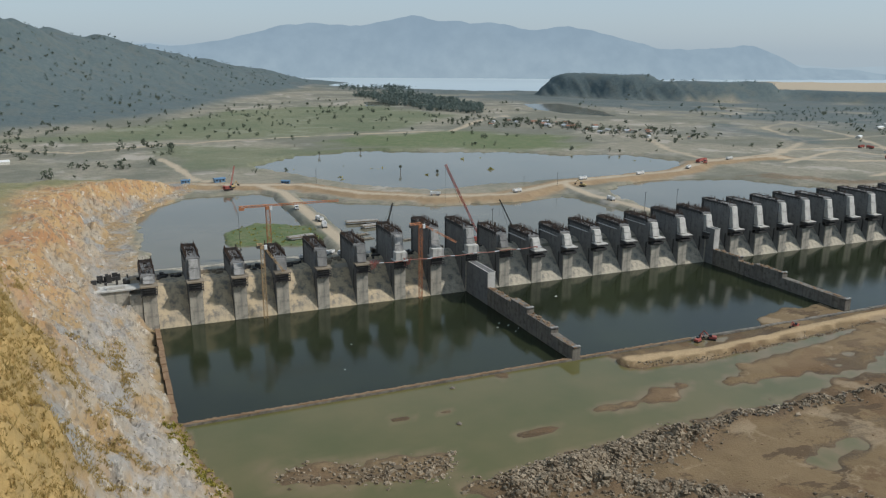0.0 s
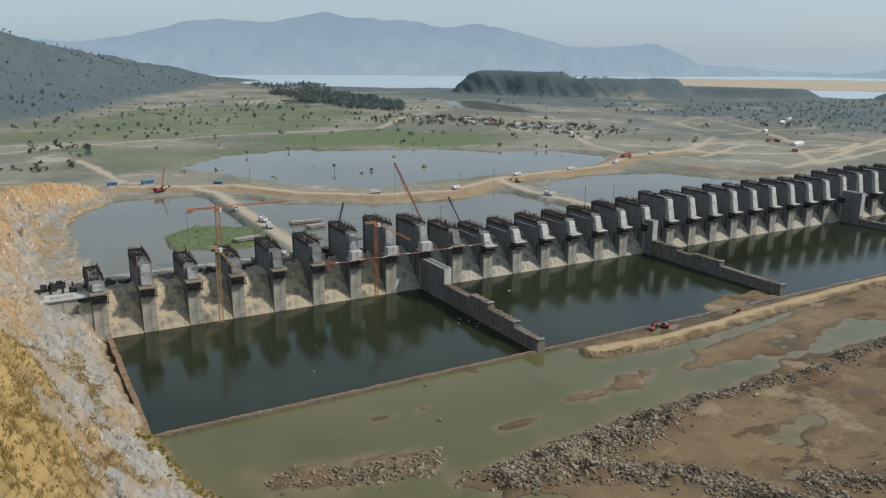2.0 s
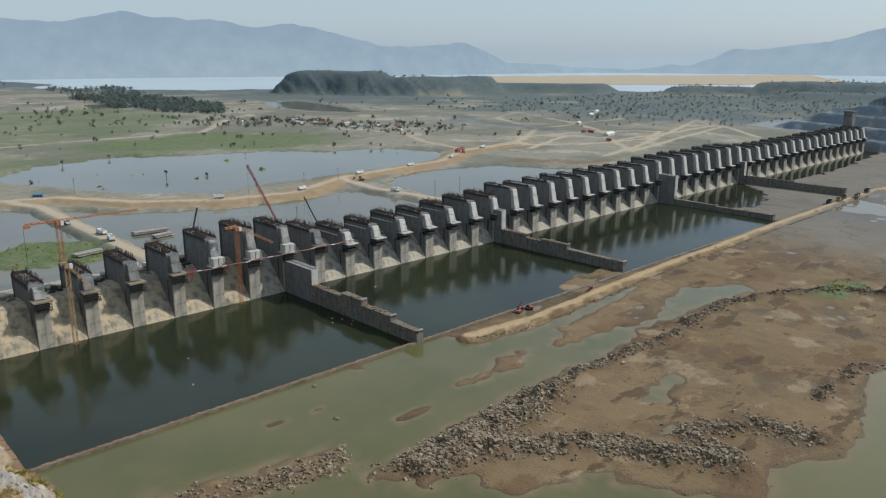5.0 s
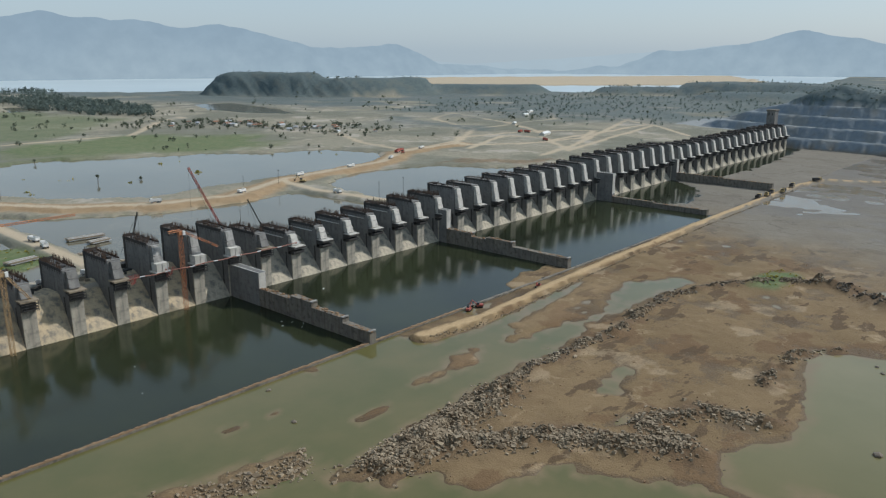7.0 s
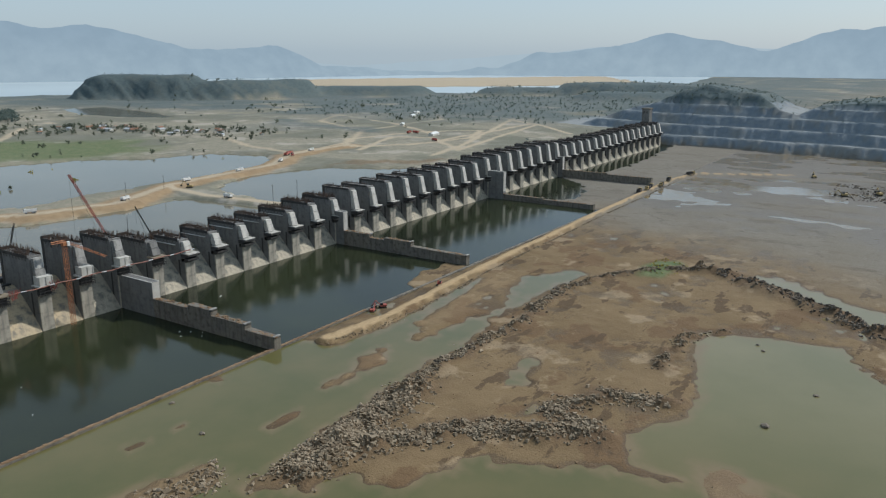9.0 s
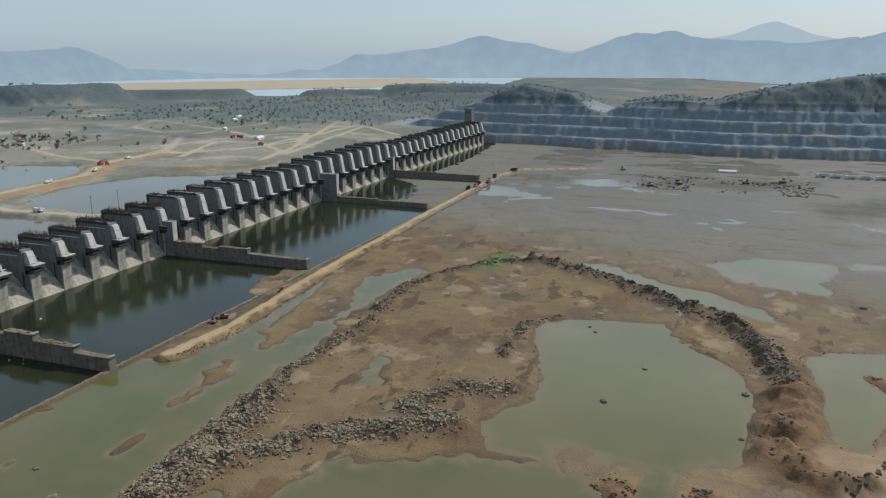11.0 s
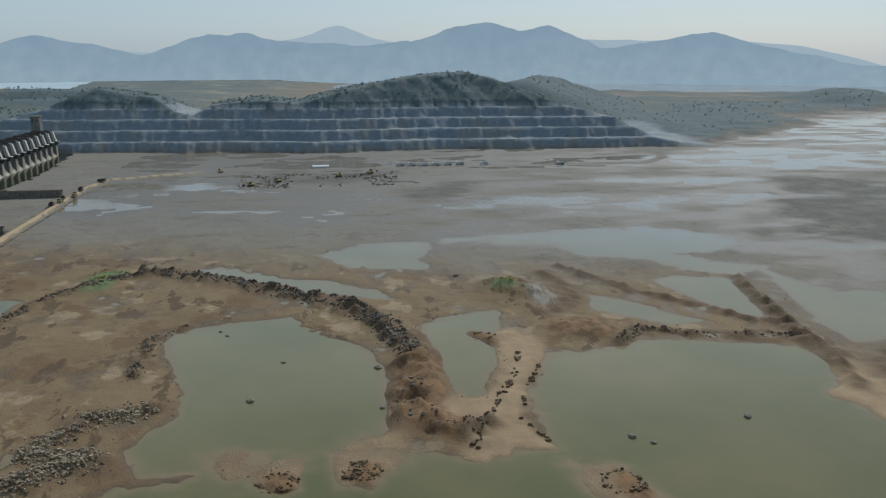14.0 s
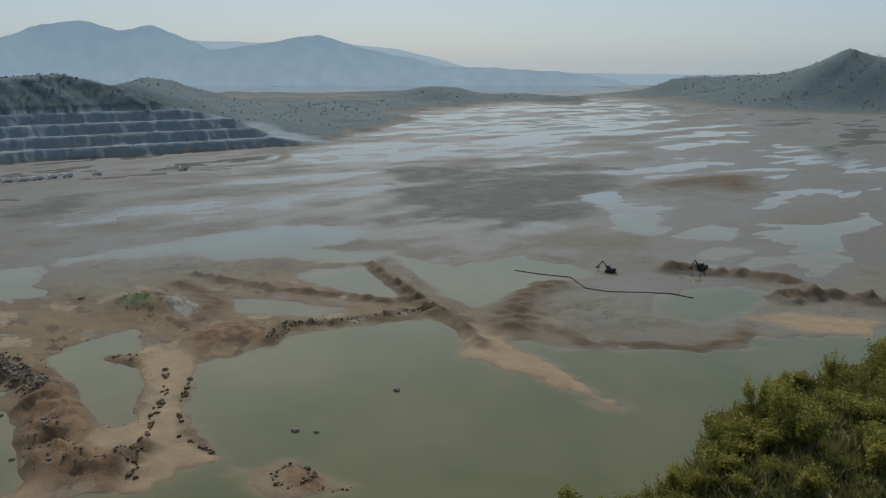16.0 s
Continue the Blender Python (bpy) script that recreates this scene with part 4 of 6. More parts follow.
for k in range(-1, 49):
    pier(k)
for k in range(-1, 48):
    bay = empty("spillway_bay", pose(k * P, 0, 0), "curved concrete spillway bay, stained, between two piers", "spillway bay", "spillway bays")
    bm = bmesh.new()
    prism(bm, crest_outline(k < 3), W + 0.02, P - 0.02)
    part("ogee", bm, M_TAN if k < 6 else M_CREST, bay)
    bm = bmesh.new()
    for i in range(14):
        x, y = rng.uniform(W + 1, P - 3), rng.uniform(20, 31)
        s = rng.uniform(0.4, 1.3)
        box(bm, x, x + s * 2.0, y, y + s, 20.4, 21.6 + s)
    tagged(part("crest_clutter", bm, M_DARK if k % 3 else M_TIMBER, bay, "stacked forms and timber"), kind="stuff")

WALLS = [(7, 19.6, -29, [(-29, 10.2), (-58, 10.2), (-58, 12.6), (-76, 12.2), (-76, 9.4), (-101, 9.4), (-101, 7.0), (-121.5, 6.6)]),
         (15, 25.2, -7.5, [(-7.5, 10.8), (-32, 10.8), (-32, 8.4), (-46, 8.4), (-46, 10.2), (-70, 10.0), (-70, 7.2), (-117, 6.6)]),
         (25, 27.5, -17.0, [(-17.0, 5.6), (-60, 5.2), (-60, 4.4), (-113, 4.2)]),
         (32, 24.0, -6.0, [(-6.0, 9.2), (-60, 9.0), (-60, 8.4), (-113, 8.0)])]
for k, zb, yb, prof in WALLS:
    w = empty("divide_wall", pose(k * P + 0.6, 0, 0), "long stepped concrete divide wall with earth-caked top", "wall", "divide walls")
    bm = bmesh.new()
    prism(bm, [(1.0, -4), (1.0, zb), (yb, zb), (yb, -4)], 0, 5.2)
    part("head_block", bm, M_CONC, w)
    bm = bmesh.new()
    box(bm, 0.3, 4.9, yb - 0.12, yb, 8, zb)
    box(bm, 0.0, 0.6, yb, 0.9, zb, zb + 0.25)
    box(bm, 4.6, 5.2, yb, 0.9, zb, zb + 0.25)
    part("head_face", bm, M_PALE, w, "pale end face and coping")
    bm = bmesh.new()
    prism(bm, [(yb, -4)] + prof + [(prof[-1][0], -4)], 0.2, 4.6)
    part("wall_stem", bm, M_WALL, w)
    for (ya, za), (yc, zc) in zip(prof, prof[1:]):
        if abs(ya - yc) > 3:
            bm = bmesh.new()
            lo = min(za, zc)
            for i in range(int(abs(ya - yc) * 1.6)):
                y0, x0, r = rng.uniform(yc, ya), rng.uniform(0.5, 4.0), rng.uniform(0.25, 0.9)
                vs = box(bm, x0 - r * 0.6, x0 + r * 0.6, y0 - r, y0 + r, lo - 0.1, lo + rng.uniform(0.15, 1.0) * r)
                for v in vs[4:]:
                    v.co += Vector((rng.uniform(-0.3, 0.3) * r, rng.uniform(-0.4, 0.4) * r, 0))
            tagged(part("earth_cover", bm, M_EARTH, w, "caked brown earth"), kind="stuff")
            vs, fs = [], []
            for i in range(int(abs(ya - yc) * (1.4 if k < 20 else 0.3))):
                x0, y0, hh, b = rng.choice((0.5, 4.3)) + rng.uniform(-0.1, 0.1), rng.uniform(yc, ya), rng.uniform(0.5, 1.6), len(vs)
                vs += [(x0 - 0.06, y0, lo), (x0 + 0.06, y0, lo), (x0, y0 + 0.1, lo), (x0 + rng.uniform(-0.2, 0.2), y0 + rng.uniform(-0.2, 0.2), lo + hh)]
                fs += [(b, b + 1, b + 3), (b + 1, b + 2, b + 3), (b + 2, b, b + 3)]
            tagged(raw("starter_bars", vs, fs, M_STEEL, w, "rusty starter bars"), kind="stuff")
            bm = bmesh.new()
            box(bm, 0.2, 4.6, yc, yc + 1.3, min(za, zc) - 0.6, min(za, zc) + 0.7)
            part("step_coping", bm, M_FACE if k < 20 else M_WALL, w, "pale coping block")
            bm = bmesh.new()
            box(bm, 0.0, 0.5, yc, ya, min(za, zc), min(za, zc) + 0.3)
            part("kerb", bm, M_WALL, w)

sill = empty("end_sill", pose(0, 0, 0), "low brown-topped concrete end sill across the basin", "sill", kind="structure")
for i in range(58):
    x = -17 + i * 16.0
    bm = bmesh.new()
    box(bm, x, x + 15.9, -121.4, -119.4, -4, 0.95 + 0.12 * math.sin(i * 3.7))
    part("sill_beam", bm, M_WALL, sill)
bm = bmesh.new()
for i in range(180):
    x = -16 + i * 1.4
    box(bm, x, x + 1.38, -121.2 + rng.uniform(-0.1, 0.3), -119.6 - rng.uniform(-0.1, 0.3), 0.6, 1.1 + rng.uniform(0, 0.3))
tagged(part("sill_earth", bm, M_EARTH, sill, "caked brown earth"), kind="stuff")

# left abutment: end block, ledge along the cut bank, broken parapet
ab = empty("abutment", pose(0, 0, 0), "pale concrete abutment block keyed into the cut rock bank", "abutment")
bm = bmesh.new()
prism(bm, [(0.5, -4), (0.5, 20), (34, 20), (34, -4)], -W - 21.9, -W - 16.05)
part("end_block", bm, M_NOSE, ab)
bm = bmesh.new()
prism(bm, [(3.0, -4), (3.0, 22.5), (30, 22.5), (30, -4)], -56, -W - 22)
part("wing_block", bm, M_NOSE, ab)
bm = bmesh.new()
box(bm, -50, -24, 2.0, 12, 22.51, 23.2)
box(bm, -40, -31, 4, 7, 23.2, 24.6)
part("slab", bm, M_PALE, ab, "pale ledge slab")
bm = bmesh.new()
for i in range(26):
    x, y = rng.uniform(-48, -19), rng.uniform(14, 28)
    box(bm, x, x + rng.uniform(0.6, 3), y, y + rng.uniform(0.4, 1.5), 22.5, 23.5 + rng.uniform(0, 3.5))
tagged(part("site_clutter", bm, M_DARK, ab, "dark stacked site clutter"), kind="stuff")
for i in range(13):
    y0 = -8.5 - i * 8.5
    d = rng.uniform(0, 0.6)
    bm = bmesh.new()
    box(bm, -18.5 - d, -16.2 - d * 0.5, y0 - 8.2, y0, -3, 4.0 - i * 0.18 + rng.uniform(-0.5, 0.5))
    part("training_wall", bm, M_EARTH, ab, "earth-stained low wall at the water's edge")


# ---- cranes and plant on the works ----
def tower_crane(x, y, z0, z1, mat, jib_l, jib_r, z_r=None, label="", w=1.7, hook=None):
    e = empty("tower_crane", pose(x, y, z0), label, "crane", "tower cranes")
    bm = bmesh.new()
    lattice_beam(bm, (0, 0, 0), (0, 0, z1 - z0), w, 2.6, 0.085)
    part("mast", bm, mat, e)
    bm = bmesh.new()
    box(bm, -1.2, 1.2, -1.2, 1.2, z1 - z0 - 1.2, z1 - z0 + 0.6)
    part("slew_ring", bm, mat, e)
    bm = bmesh.new()
    box(bm, 0.9, 2.4, -1.6, -0.2, z1 - z0 - 1.5, z1 - z0 + 0.9)
    part("cab", bm, M_WHITE, e, "white cab")
    bm = bmesh.new()
    lattice_beam(bm, (0, 0, z1 - z0 + 1.2), (jib_r, 0, (z_r or z1 + 1.2) - z0), 1.0, 1.8, 0.075)
    part("jib", bm, mat, e)
    bm = bmesh.new()
    lattice_beam(bm, (0, 0, z1 - z0 + 1.2), (jib_l, 0, z1 - z0 + 1.2), 1.1, 1.8, 0.11)
    part("counter_jib", bm, mat, e)
    bm = bmesh.new()
    s = 1 if jib_l > 0 else -1
    box(bm, min(jib_l, jib_l - 3 * s), max(jib_l, jib_l - 3 * s), -0.9, 0.9, z1 - z0 - 0.8, z1 - z0 + 0.7)
    part("counterweight", bm, M_DARK if hook is None else mat, e)
    if hook:
        bm = bmesh.new()
        rod(bm, (jib_l + 0.5 * s, 0, z1 - z0), (jib_l + 0.5 * s, 0, z1 - z0 - hook), 0.09, 4)
        box(bm, jib_l + 0.1 * s - 0.4, jib_l + 0.1 * s + 0.4, -0.4, 0.4, z1 - z0 - hook - 1, z1 - z0 - hook)
        part("hoist_rope", bm, M_DARK, e)
    return e


tower_crane(39.5, -3.5, -1, 41, M_YELLOW, -3, 11, 26, "faded yellow lattice tower crane standing in the basin water", 1.9)
tower_crane(132, -3.2, -1, 45, M_ORANGE, -7, 23, 33, "orange lattice tower crane standing beside a pier", 1.9)
tower_crane(52, 44, 17, 53, M_ORANGE, -17, 44, None, "orange tower crane behind the spillway piers", 2.4, 24)


def boom_crane(x, y, z, tip, mat, label, r=0.9):
    e = empty("crawler_crane", pose(x, y, z), label, "crane", "crawler cranes")
    for s in (-2.6, 1.6):
        bm = bmesh.new()
        box(bm, -4, 4, s, s + 1.0, 0, 1.2)
        part("track", bm, M_BLACK, e)
    bm = bmesh.new()
    box(bm, -4.5, 2.5, -2, 2, 1.2, 3.6)
    box(bm, -4.6, -3.0, -2, 2, 1.4, 4.2)
    part("house", bm, mat, e)
    bm = bmesh.new()
    box(bm, 1.0, 2.8, -2.2, -0.6, 1.9, 4.2)
    part("cab", bm, M_GLASS, e)
    bm = bmesh.new()
    lattice_beam(bm, (2, 0, 2), (tip[0] - x, tip[1] - y, tip[2] - z), r * 1.2, 2.6, 0.09)
    part("boom", bm, mat, e)
    bm = bmesh.new()
    rod(bm, (-4, 0, 4), (tip[0] - x, tip[1] - y, tip[2] - z), 0.08, 3)
    rod(bm, (tip[0] - x, tip[1] - y, tip[2] - z), (tip[0] - x, tip[1] - y, 20), 0.06, 3)
    part("rope", bm, M_DARK, e)
    return e


boom_crane(196, 52, 17.0, (170.6, 50, 72), M_RED, "red crawler crane with a long lattice boom")
boom_crane(122, 47, 17.0, (130, 40, 51), M_DARK, "dark crawler crane behind a pier", 0.5)
boom_crane(222, 46, 17.0, (206, 40, 48), M_DARK, "dark crawler crane behind the piers", 0.4)
boom_crane(63, 300, 21.0, (72, 318, 40), M_RED, "rusty crawler crane on the shore", 0.7)

pipe = empty("placing_pipe", pose(0, -4.2, 24.9), "rusty red concrete placing pipe slung between piers", "pipe")
for i in range(38):
    bm = bmesh.new()
    rod(bm, (99.8 + 3 * i, 0, 0.25 * math.sin(i * 0.9)), (102.75 + 3 * i, 0, 0.25 * math.sin((i + 1) * 0.9)), 0.33, 6)
    part("pipe_length", bm, M_TIN if i % 5 == 2 else M_RUST, pipe)
for i in range(6):
    bm = bmesh.new()
    rod(bm, (101 + i * 22, 0, 0), (101 + i * 22, 1.5, -1.0), 0.2, 4)
    part("pipe_hanger", bm, M_RED, pipe)
for i in range(16):
    bm = bmesh.new()
    rod(bm, (100 + rng.uniform(0, 7) + 20 * (i % 2), rng.uniform(-1, 2), -3), (100 + rng.uniform(0, 7) + 20 * (i % 2), rng.uniform(-1, 2), 2), 0.15, 4)
    part("scaffold_tube", bm, M_RED, pipe, "red scaffold tube")


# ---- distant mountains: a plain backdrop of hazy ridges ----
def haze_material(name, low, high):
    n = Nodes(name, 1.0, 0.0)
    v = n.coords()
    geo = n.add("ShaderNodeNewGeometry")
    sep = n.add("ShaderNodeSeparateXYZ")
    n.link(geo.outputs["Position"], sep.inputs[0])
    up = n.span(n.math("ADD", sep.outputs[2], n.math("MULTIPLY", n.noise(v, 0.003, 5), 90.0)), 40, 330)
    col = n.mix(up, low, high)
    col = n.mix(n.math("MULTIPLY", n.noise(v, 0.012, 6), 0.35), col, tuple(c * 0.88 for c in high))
    # aerial haze put in as an emissive colour that shifts with height
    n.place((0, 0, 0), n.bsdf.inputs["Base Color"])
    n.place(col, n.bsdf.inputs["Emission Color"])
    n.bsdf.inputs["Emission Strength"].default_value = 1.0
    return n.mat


def ridge(name, pts, radius, mat, label, rough, seed):
    """A hazy mountain range: crest heights by azimuth, all round the river plain."""
    az, el = np.array([p[0] for p in pts][::-1]), np.array([p[1] for p in pts][::-1])
    a = np.linspace(az[0], az[-1], 420)
    e = np.interp(a, az, el)
    e = np.convolve(np.pad(e, 3, mode="edge"), np.ones(7) / 7, "valid") * 0.5 + e * 0.5
    e = e + rough * fbm(a * 10, a * 0, 14, seed, 4)
    radius = np.interp(a, [36, 52], [radius, radius - 620])
    cx, cy = np.interp(a, [-60, 30, 50, 90], [-99, -90, -52, -36]), np.interp(a, [-60, 30, 50, 90], [-366, -385, -408, -416])
    vs, fs = [], []
    rad = np.radians(a)
    for dr, share in ((0, 0.0), (60, 0.35), (120, 0.7), (190, 1.0), (260, 0.2)):
        z = -20 + (163 + (radius + 190) * np.tan(np.radians(e))) * share
        z = z + (share * (1 - share) * 60) * fbm(a * 20, np.full_like(a, dr), 9, seed + 3)
        vs += list(zip(cx + (radius + dr) * np.cos(rad), cy + (radius + dr) * np.sin(rad), z))
    n = len(a)
    for j in range(4):
        for i in range(n - 1):
            fs.append((j * n + i, j * n + i + 1, (j + 1) * n + i + 1, (j + 1) * n + i))
    return tagged(raw(name, [tuple(map(float, v)) for v in vs], fs, mat, smooth=True), label, "mountain", kind="structure")


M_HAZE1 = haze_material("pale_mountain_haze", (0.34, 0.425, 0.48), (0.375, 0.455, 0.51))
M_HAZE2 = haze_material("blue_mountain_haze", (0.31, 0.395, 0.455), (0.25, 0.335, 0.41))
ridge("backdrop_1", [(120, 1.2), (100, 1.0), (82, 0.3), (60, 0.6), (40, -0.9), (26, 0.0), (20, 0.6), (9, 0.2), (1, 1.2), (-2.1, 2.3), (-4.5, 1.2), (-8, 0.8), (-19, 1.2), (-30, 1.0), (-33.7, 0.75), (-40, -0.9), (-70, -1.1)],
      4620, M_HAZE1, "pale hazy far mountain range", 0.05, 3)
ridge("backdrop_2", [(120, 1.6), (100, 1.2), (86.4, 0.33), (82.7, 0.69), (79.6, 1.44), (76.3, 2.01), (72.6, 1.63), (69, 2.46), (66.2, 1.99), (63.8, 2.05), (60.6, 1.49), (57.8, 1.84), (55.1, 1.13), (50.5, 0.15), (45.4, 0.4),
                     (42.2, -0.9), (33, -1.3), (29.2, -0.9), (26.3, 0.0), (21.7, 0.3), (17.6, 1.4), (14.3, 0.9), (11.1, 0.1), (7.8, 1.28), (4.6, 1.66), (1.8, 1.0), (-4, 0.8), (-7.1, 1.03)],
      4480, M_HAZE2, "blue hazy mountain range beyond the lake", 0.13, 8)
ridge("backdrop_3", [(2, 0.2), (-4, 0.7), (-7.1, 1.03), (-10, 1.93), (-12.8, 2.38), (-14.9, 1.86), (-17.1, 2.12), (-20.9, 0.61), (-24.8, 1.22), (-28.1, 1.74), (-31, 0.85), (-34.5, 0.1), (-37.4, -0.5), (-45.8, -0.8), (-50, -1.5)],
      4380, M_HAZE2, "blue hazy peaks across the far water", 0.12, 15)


# ---- plants ----
def leaf_material(name, a, b, dry):
    n = Nodes(name, 0.75, 0.2)
    g = n.add("ShaderNodeNewGeometry")
    col = n.mix(g.outputs["Random Per Island"], a, b)
    col = n.mix(n.math("MULTIPLY", n.noise(n.coords(), 0.4, 3), 0.5), col, dry)
    n.done(col)
    thin = n.add("ShaderNodeBsdfTranslucent")           # light through thin leaves
    n.link(col, thin.inputs[0])
    both = n.add("ShaderNodeMixShader")
    both.inputs[0].default_value = 0.45
    n.link(n.bsdf.outputs[0], both.inputs[1])
    n.link(thin.outputs[0], both.inputs[2])
    n.link(both.outputs[0], n.tree.nodes["Material Output"].inputs[0])
    return n.mat


# distance haze is in these two leaf colours: both lightened, the far woods blued
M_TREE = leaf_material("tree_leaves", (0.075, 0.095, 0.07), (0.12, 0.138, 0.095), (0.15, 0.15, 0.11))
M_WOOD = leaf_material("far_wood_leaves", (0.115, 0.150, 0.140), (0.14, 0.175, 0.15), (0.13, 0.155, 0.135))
M_SHRUB = leaf_material("shrub_leaves", (0.085, 0.11, 0.022), (0.38, 0.34, 0.07), (0.46, 0.34, 0.08))
M_STRAW = leaf_material("dry_grass_blades", (0.52, 0.38, 0.16), (0.38, 0.285, 0.11), (0.30, 0.23, 0.085))
M_BARK = simple("bark", (0.09, 0.07, 0.05), (0.14, 0.11, 0.08), 2.0)


def scatter_trees(name, spots, mat, label, leaves=26, seed=1):
    """Many small far trees in one mesh: leaf clumps round a short trunk."""
    r = np.random.default_rng(seed)
    pos = np.array(spots)
    n = len(pos)
    idx = np.repeat(np.arange(n), leaves)
    d = r.normal(size=(len(idx), 3))
    d /= np.linalg.norm(d, axis=1)[:, None]
    rad = r.uniform(0.45, 1.0, len(idx))[:, None]
    hgt = pos[idx, 3]
    crown = pos[idx, :3] + np.stack([0 * hgt, 0 * hgt, 0.6 * hgt], 1) + d * rad * np.stack([pos[idx, 4], pos[idx, 4], 0.42 * hgt], 1) + r.normal(size=(len(idx), 3)) * 0.12 * hgt[:, None]
    size = (pos[idx, 4] * r.uniform(0.35, 0.75, len(idx)))[:, None]
    tri = np.stack([crown + r.normal(size=crown.shape) * size * 0.75 for _ in range(3)], 1).reshape(-1, 3)
    f = np.arange(len(tri)).reshape(-1, 3)
    tr = []
    for k in range(3):
        off = np.array([math.cos(k * 2.1), math.sin(k * 2.1), 0])
        tr += [pos[:, :3] + off * pos[:, 4:5] * 0.08 - np.array([0, 0, 0.5]), pos[:, :3] + off * pos[:, 4:5] * 0.04 + np.stack([0 * pos[:, 3], 0 * pos[:, 3], 0.6 * pos[:, 3]], 1)]
    tv = np.concatenate(tr)
    base = len(tri)
    tf = []
    for k in range(3):
        k2 = (k + 1) % 3
        i = np.arange(n)
        tf.append(np.stack([base + 2 * k * n + i, base + 2 * k2 * n + i, base + (2 * k2 + 1) * n + i], 1))
        tf.append(np.stack([base + 2 * k * n + i, base + (2 * k2 + 1) * n + i, base + (2 * k + 1) * n + i], 1))
    return tagged(raw(name, np.concatenate([tri, tv]).tolist(), np.concatenate([f] + tf).tolist(), mat), label, "trees", kind="stuff")


def spots_in(n, x0, x1, y0, y1, h0, h1, seed, keep=None, wide=0.42):
    r = np.random.default_rng(seed)
    x, y = r.uniform(x0, x1, n), r.uniform(y0, y1, n)
    z, m = land(x, y)
    ok = np.ones(n, bool) if keep is None else keep(x, y, z, m)
    h = r.uniform(h0, h1, n) * r.uniform(0.7, 1.3, n)
    w = h * r.uniform(0.8, 1.25, n) * wide
    return np.stack([x, y, z, h, w], 1)[ok]


dry_land = lambda x, y, z, m: (z > UP + 0.8) & (m["way"] < 0.2)
clumped = lambda s, lim: (lambda x, y, z, m: (z > UP + 0.8) & (m["way"] < 0.2) & (fbm(x, y, s, 83) > lim))
near_line = lambda pts, wid: (lambda x, y, z, m: (line_dist(x, y, pts)[0] < wid) & (z > UP + 0.5) & (m["way"] < 0.3))
scatter_trees("scattered_trees", np.concatenate([
    spots_in(240, -250, 650, 600, 1500, 3, 7, 11, dry_land),
    spots_in(560, -300, 760, 760, 1600, 3, 6, 12, clumped(120, 0.25)),
    spots_in(430, 480, 900, 480, 920, 3, 7, 13, near_line([(560, 850), (640, 830), (720, 640), (740, 500)], 70)),
    spots_in(260, -260, 40, 420, 720, 4, 8, 14, clumped(60, 0.1)),
    spots_in(500, 600, 1500, 350, 1400, 3, 7, 15, clumped(90, 0.35)),
    spots_in(120, 100, 620, 380, 560, 2, 5, 16, clumped(40, 0.2))]), M_TREE, "small dark green trees scattered over the plain", 26, 1)
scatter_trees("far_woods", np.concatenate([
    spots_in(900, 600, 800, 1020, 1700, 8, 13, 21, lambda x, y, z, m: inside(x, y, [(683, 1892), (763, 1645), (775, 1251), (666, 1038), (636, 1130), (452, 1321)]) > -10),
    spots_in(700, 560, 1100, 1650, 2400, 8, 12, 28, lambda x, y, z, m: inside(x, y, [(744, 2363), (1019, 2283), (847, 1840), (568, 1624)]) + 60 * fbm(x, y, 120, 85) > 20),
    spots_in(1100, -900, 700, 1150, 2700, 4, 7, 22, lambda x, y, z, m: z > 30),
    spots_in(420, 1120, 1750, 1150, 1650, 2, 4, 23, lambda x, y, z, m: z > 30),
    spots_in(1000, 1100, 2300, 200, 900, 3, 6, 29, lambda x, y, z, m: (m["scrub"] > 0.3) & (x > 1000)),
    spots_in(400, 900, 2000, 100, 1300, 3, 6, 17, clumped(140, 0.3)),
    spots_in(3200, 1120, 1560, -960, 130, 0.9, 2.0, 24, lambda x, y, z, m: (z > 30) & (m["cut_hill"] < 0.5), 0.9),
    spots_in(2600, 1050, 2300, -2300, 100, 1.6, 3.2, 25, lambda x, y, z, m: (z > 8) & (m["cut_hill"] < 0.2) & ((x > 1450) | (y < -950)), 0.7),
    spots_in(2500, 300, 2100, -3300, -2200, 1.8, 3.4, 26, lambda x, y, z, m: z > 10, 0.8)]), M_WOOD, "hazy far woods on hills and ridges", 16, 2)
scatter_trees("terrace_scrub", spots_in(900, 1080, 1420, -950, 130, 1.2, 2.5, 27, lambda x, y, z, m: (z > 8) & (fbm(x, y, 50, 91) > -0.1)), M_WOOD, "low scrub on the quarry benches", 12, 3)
scatter_trees("marsh_scrub", np.concatenate([
    spots_in(260, 150, 640, 330, 560, 1.2, 2.6, 31, lambda x, y, z, m: (fbm(x, y, 45, 95) > 0.3) & (z < UP + 0.5), 0.9),
    spots_in(120, 32, 100, 78, 165, 0.4, 0.8, 32, lambda x, y, z, m: m["grass"] > 0.5, 1.0),
    spots_in(60, 395, 440, -252, -214, 0.4, 0.8, 33, lambda x, y, z, m: z > 1.2, 1.0),
    spots_in(60, 335, 366, -494, -472, 0.3, 0.7, 34, lambda x, y, z, m: z > 2.5, 1.2),
    spots_in(420, -22, -2, -190, -118, 0.4, 1.0, 35, lambda x, y, z, m: (z > 0.6) & (z < 9), 0.9)]), M_SHRUB, "low green scrub and reeds", 16, 4)


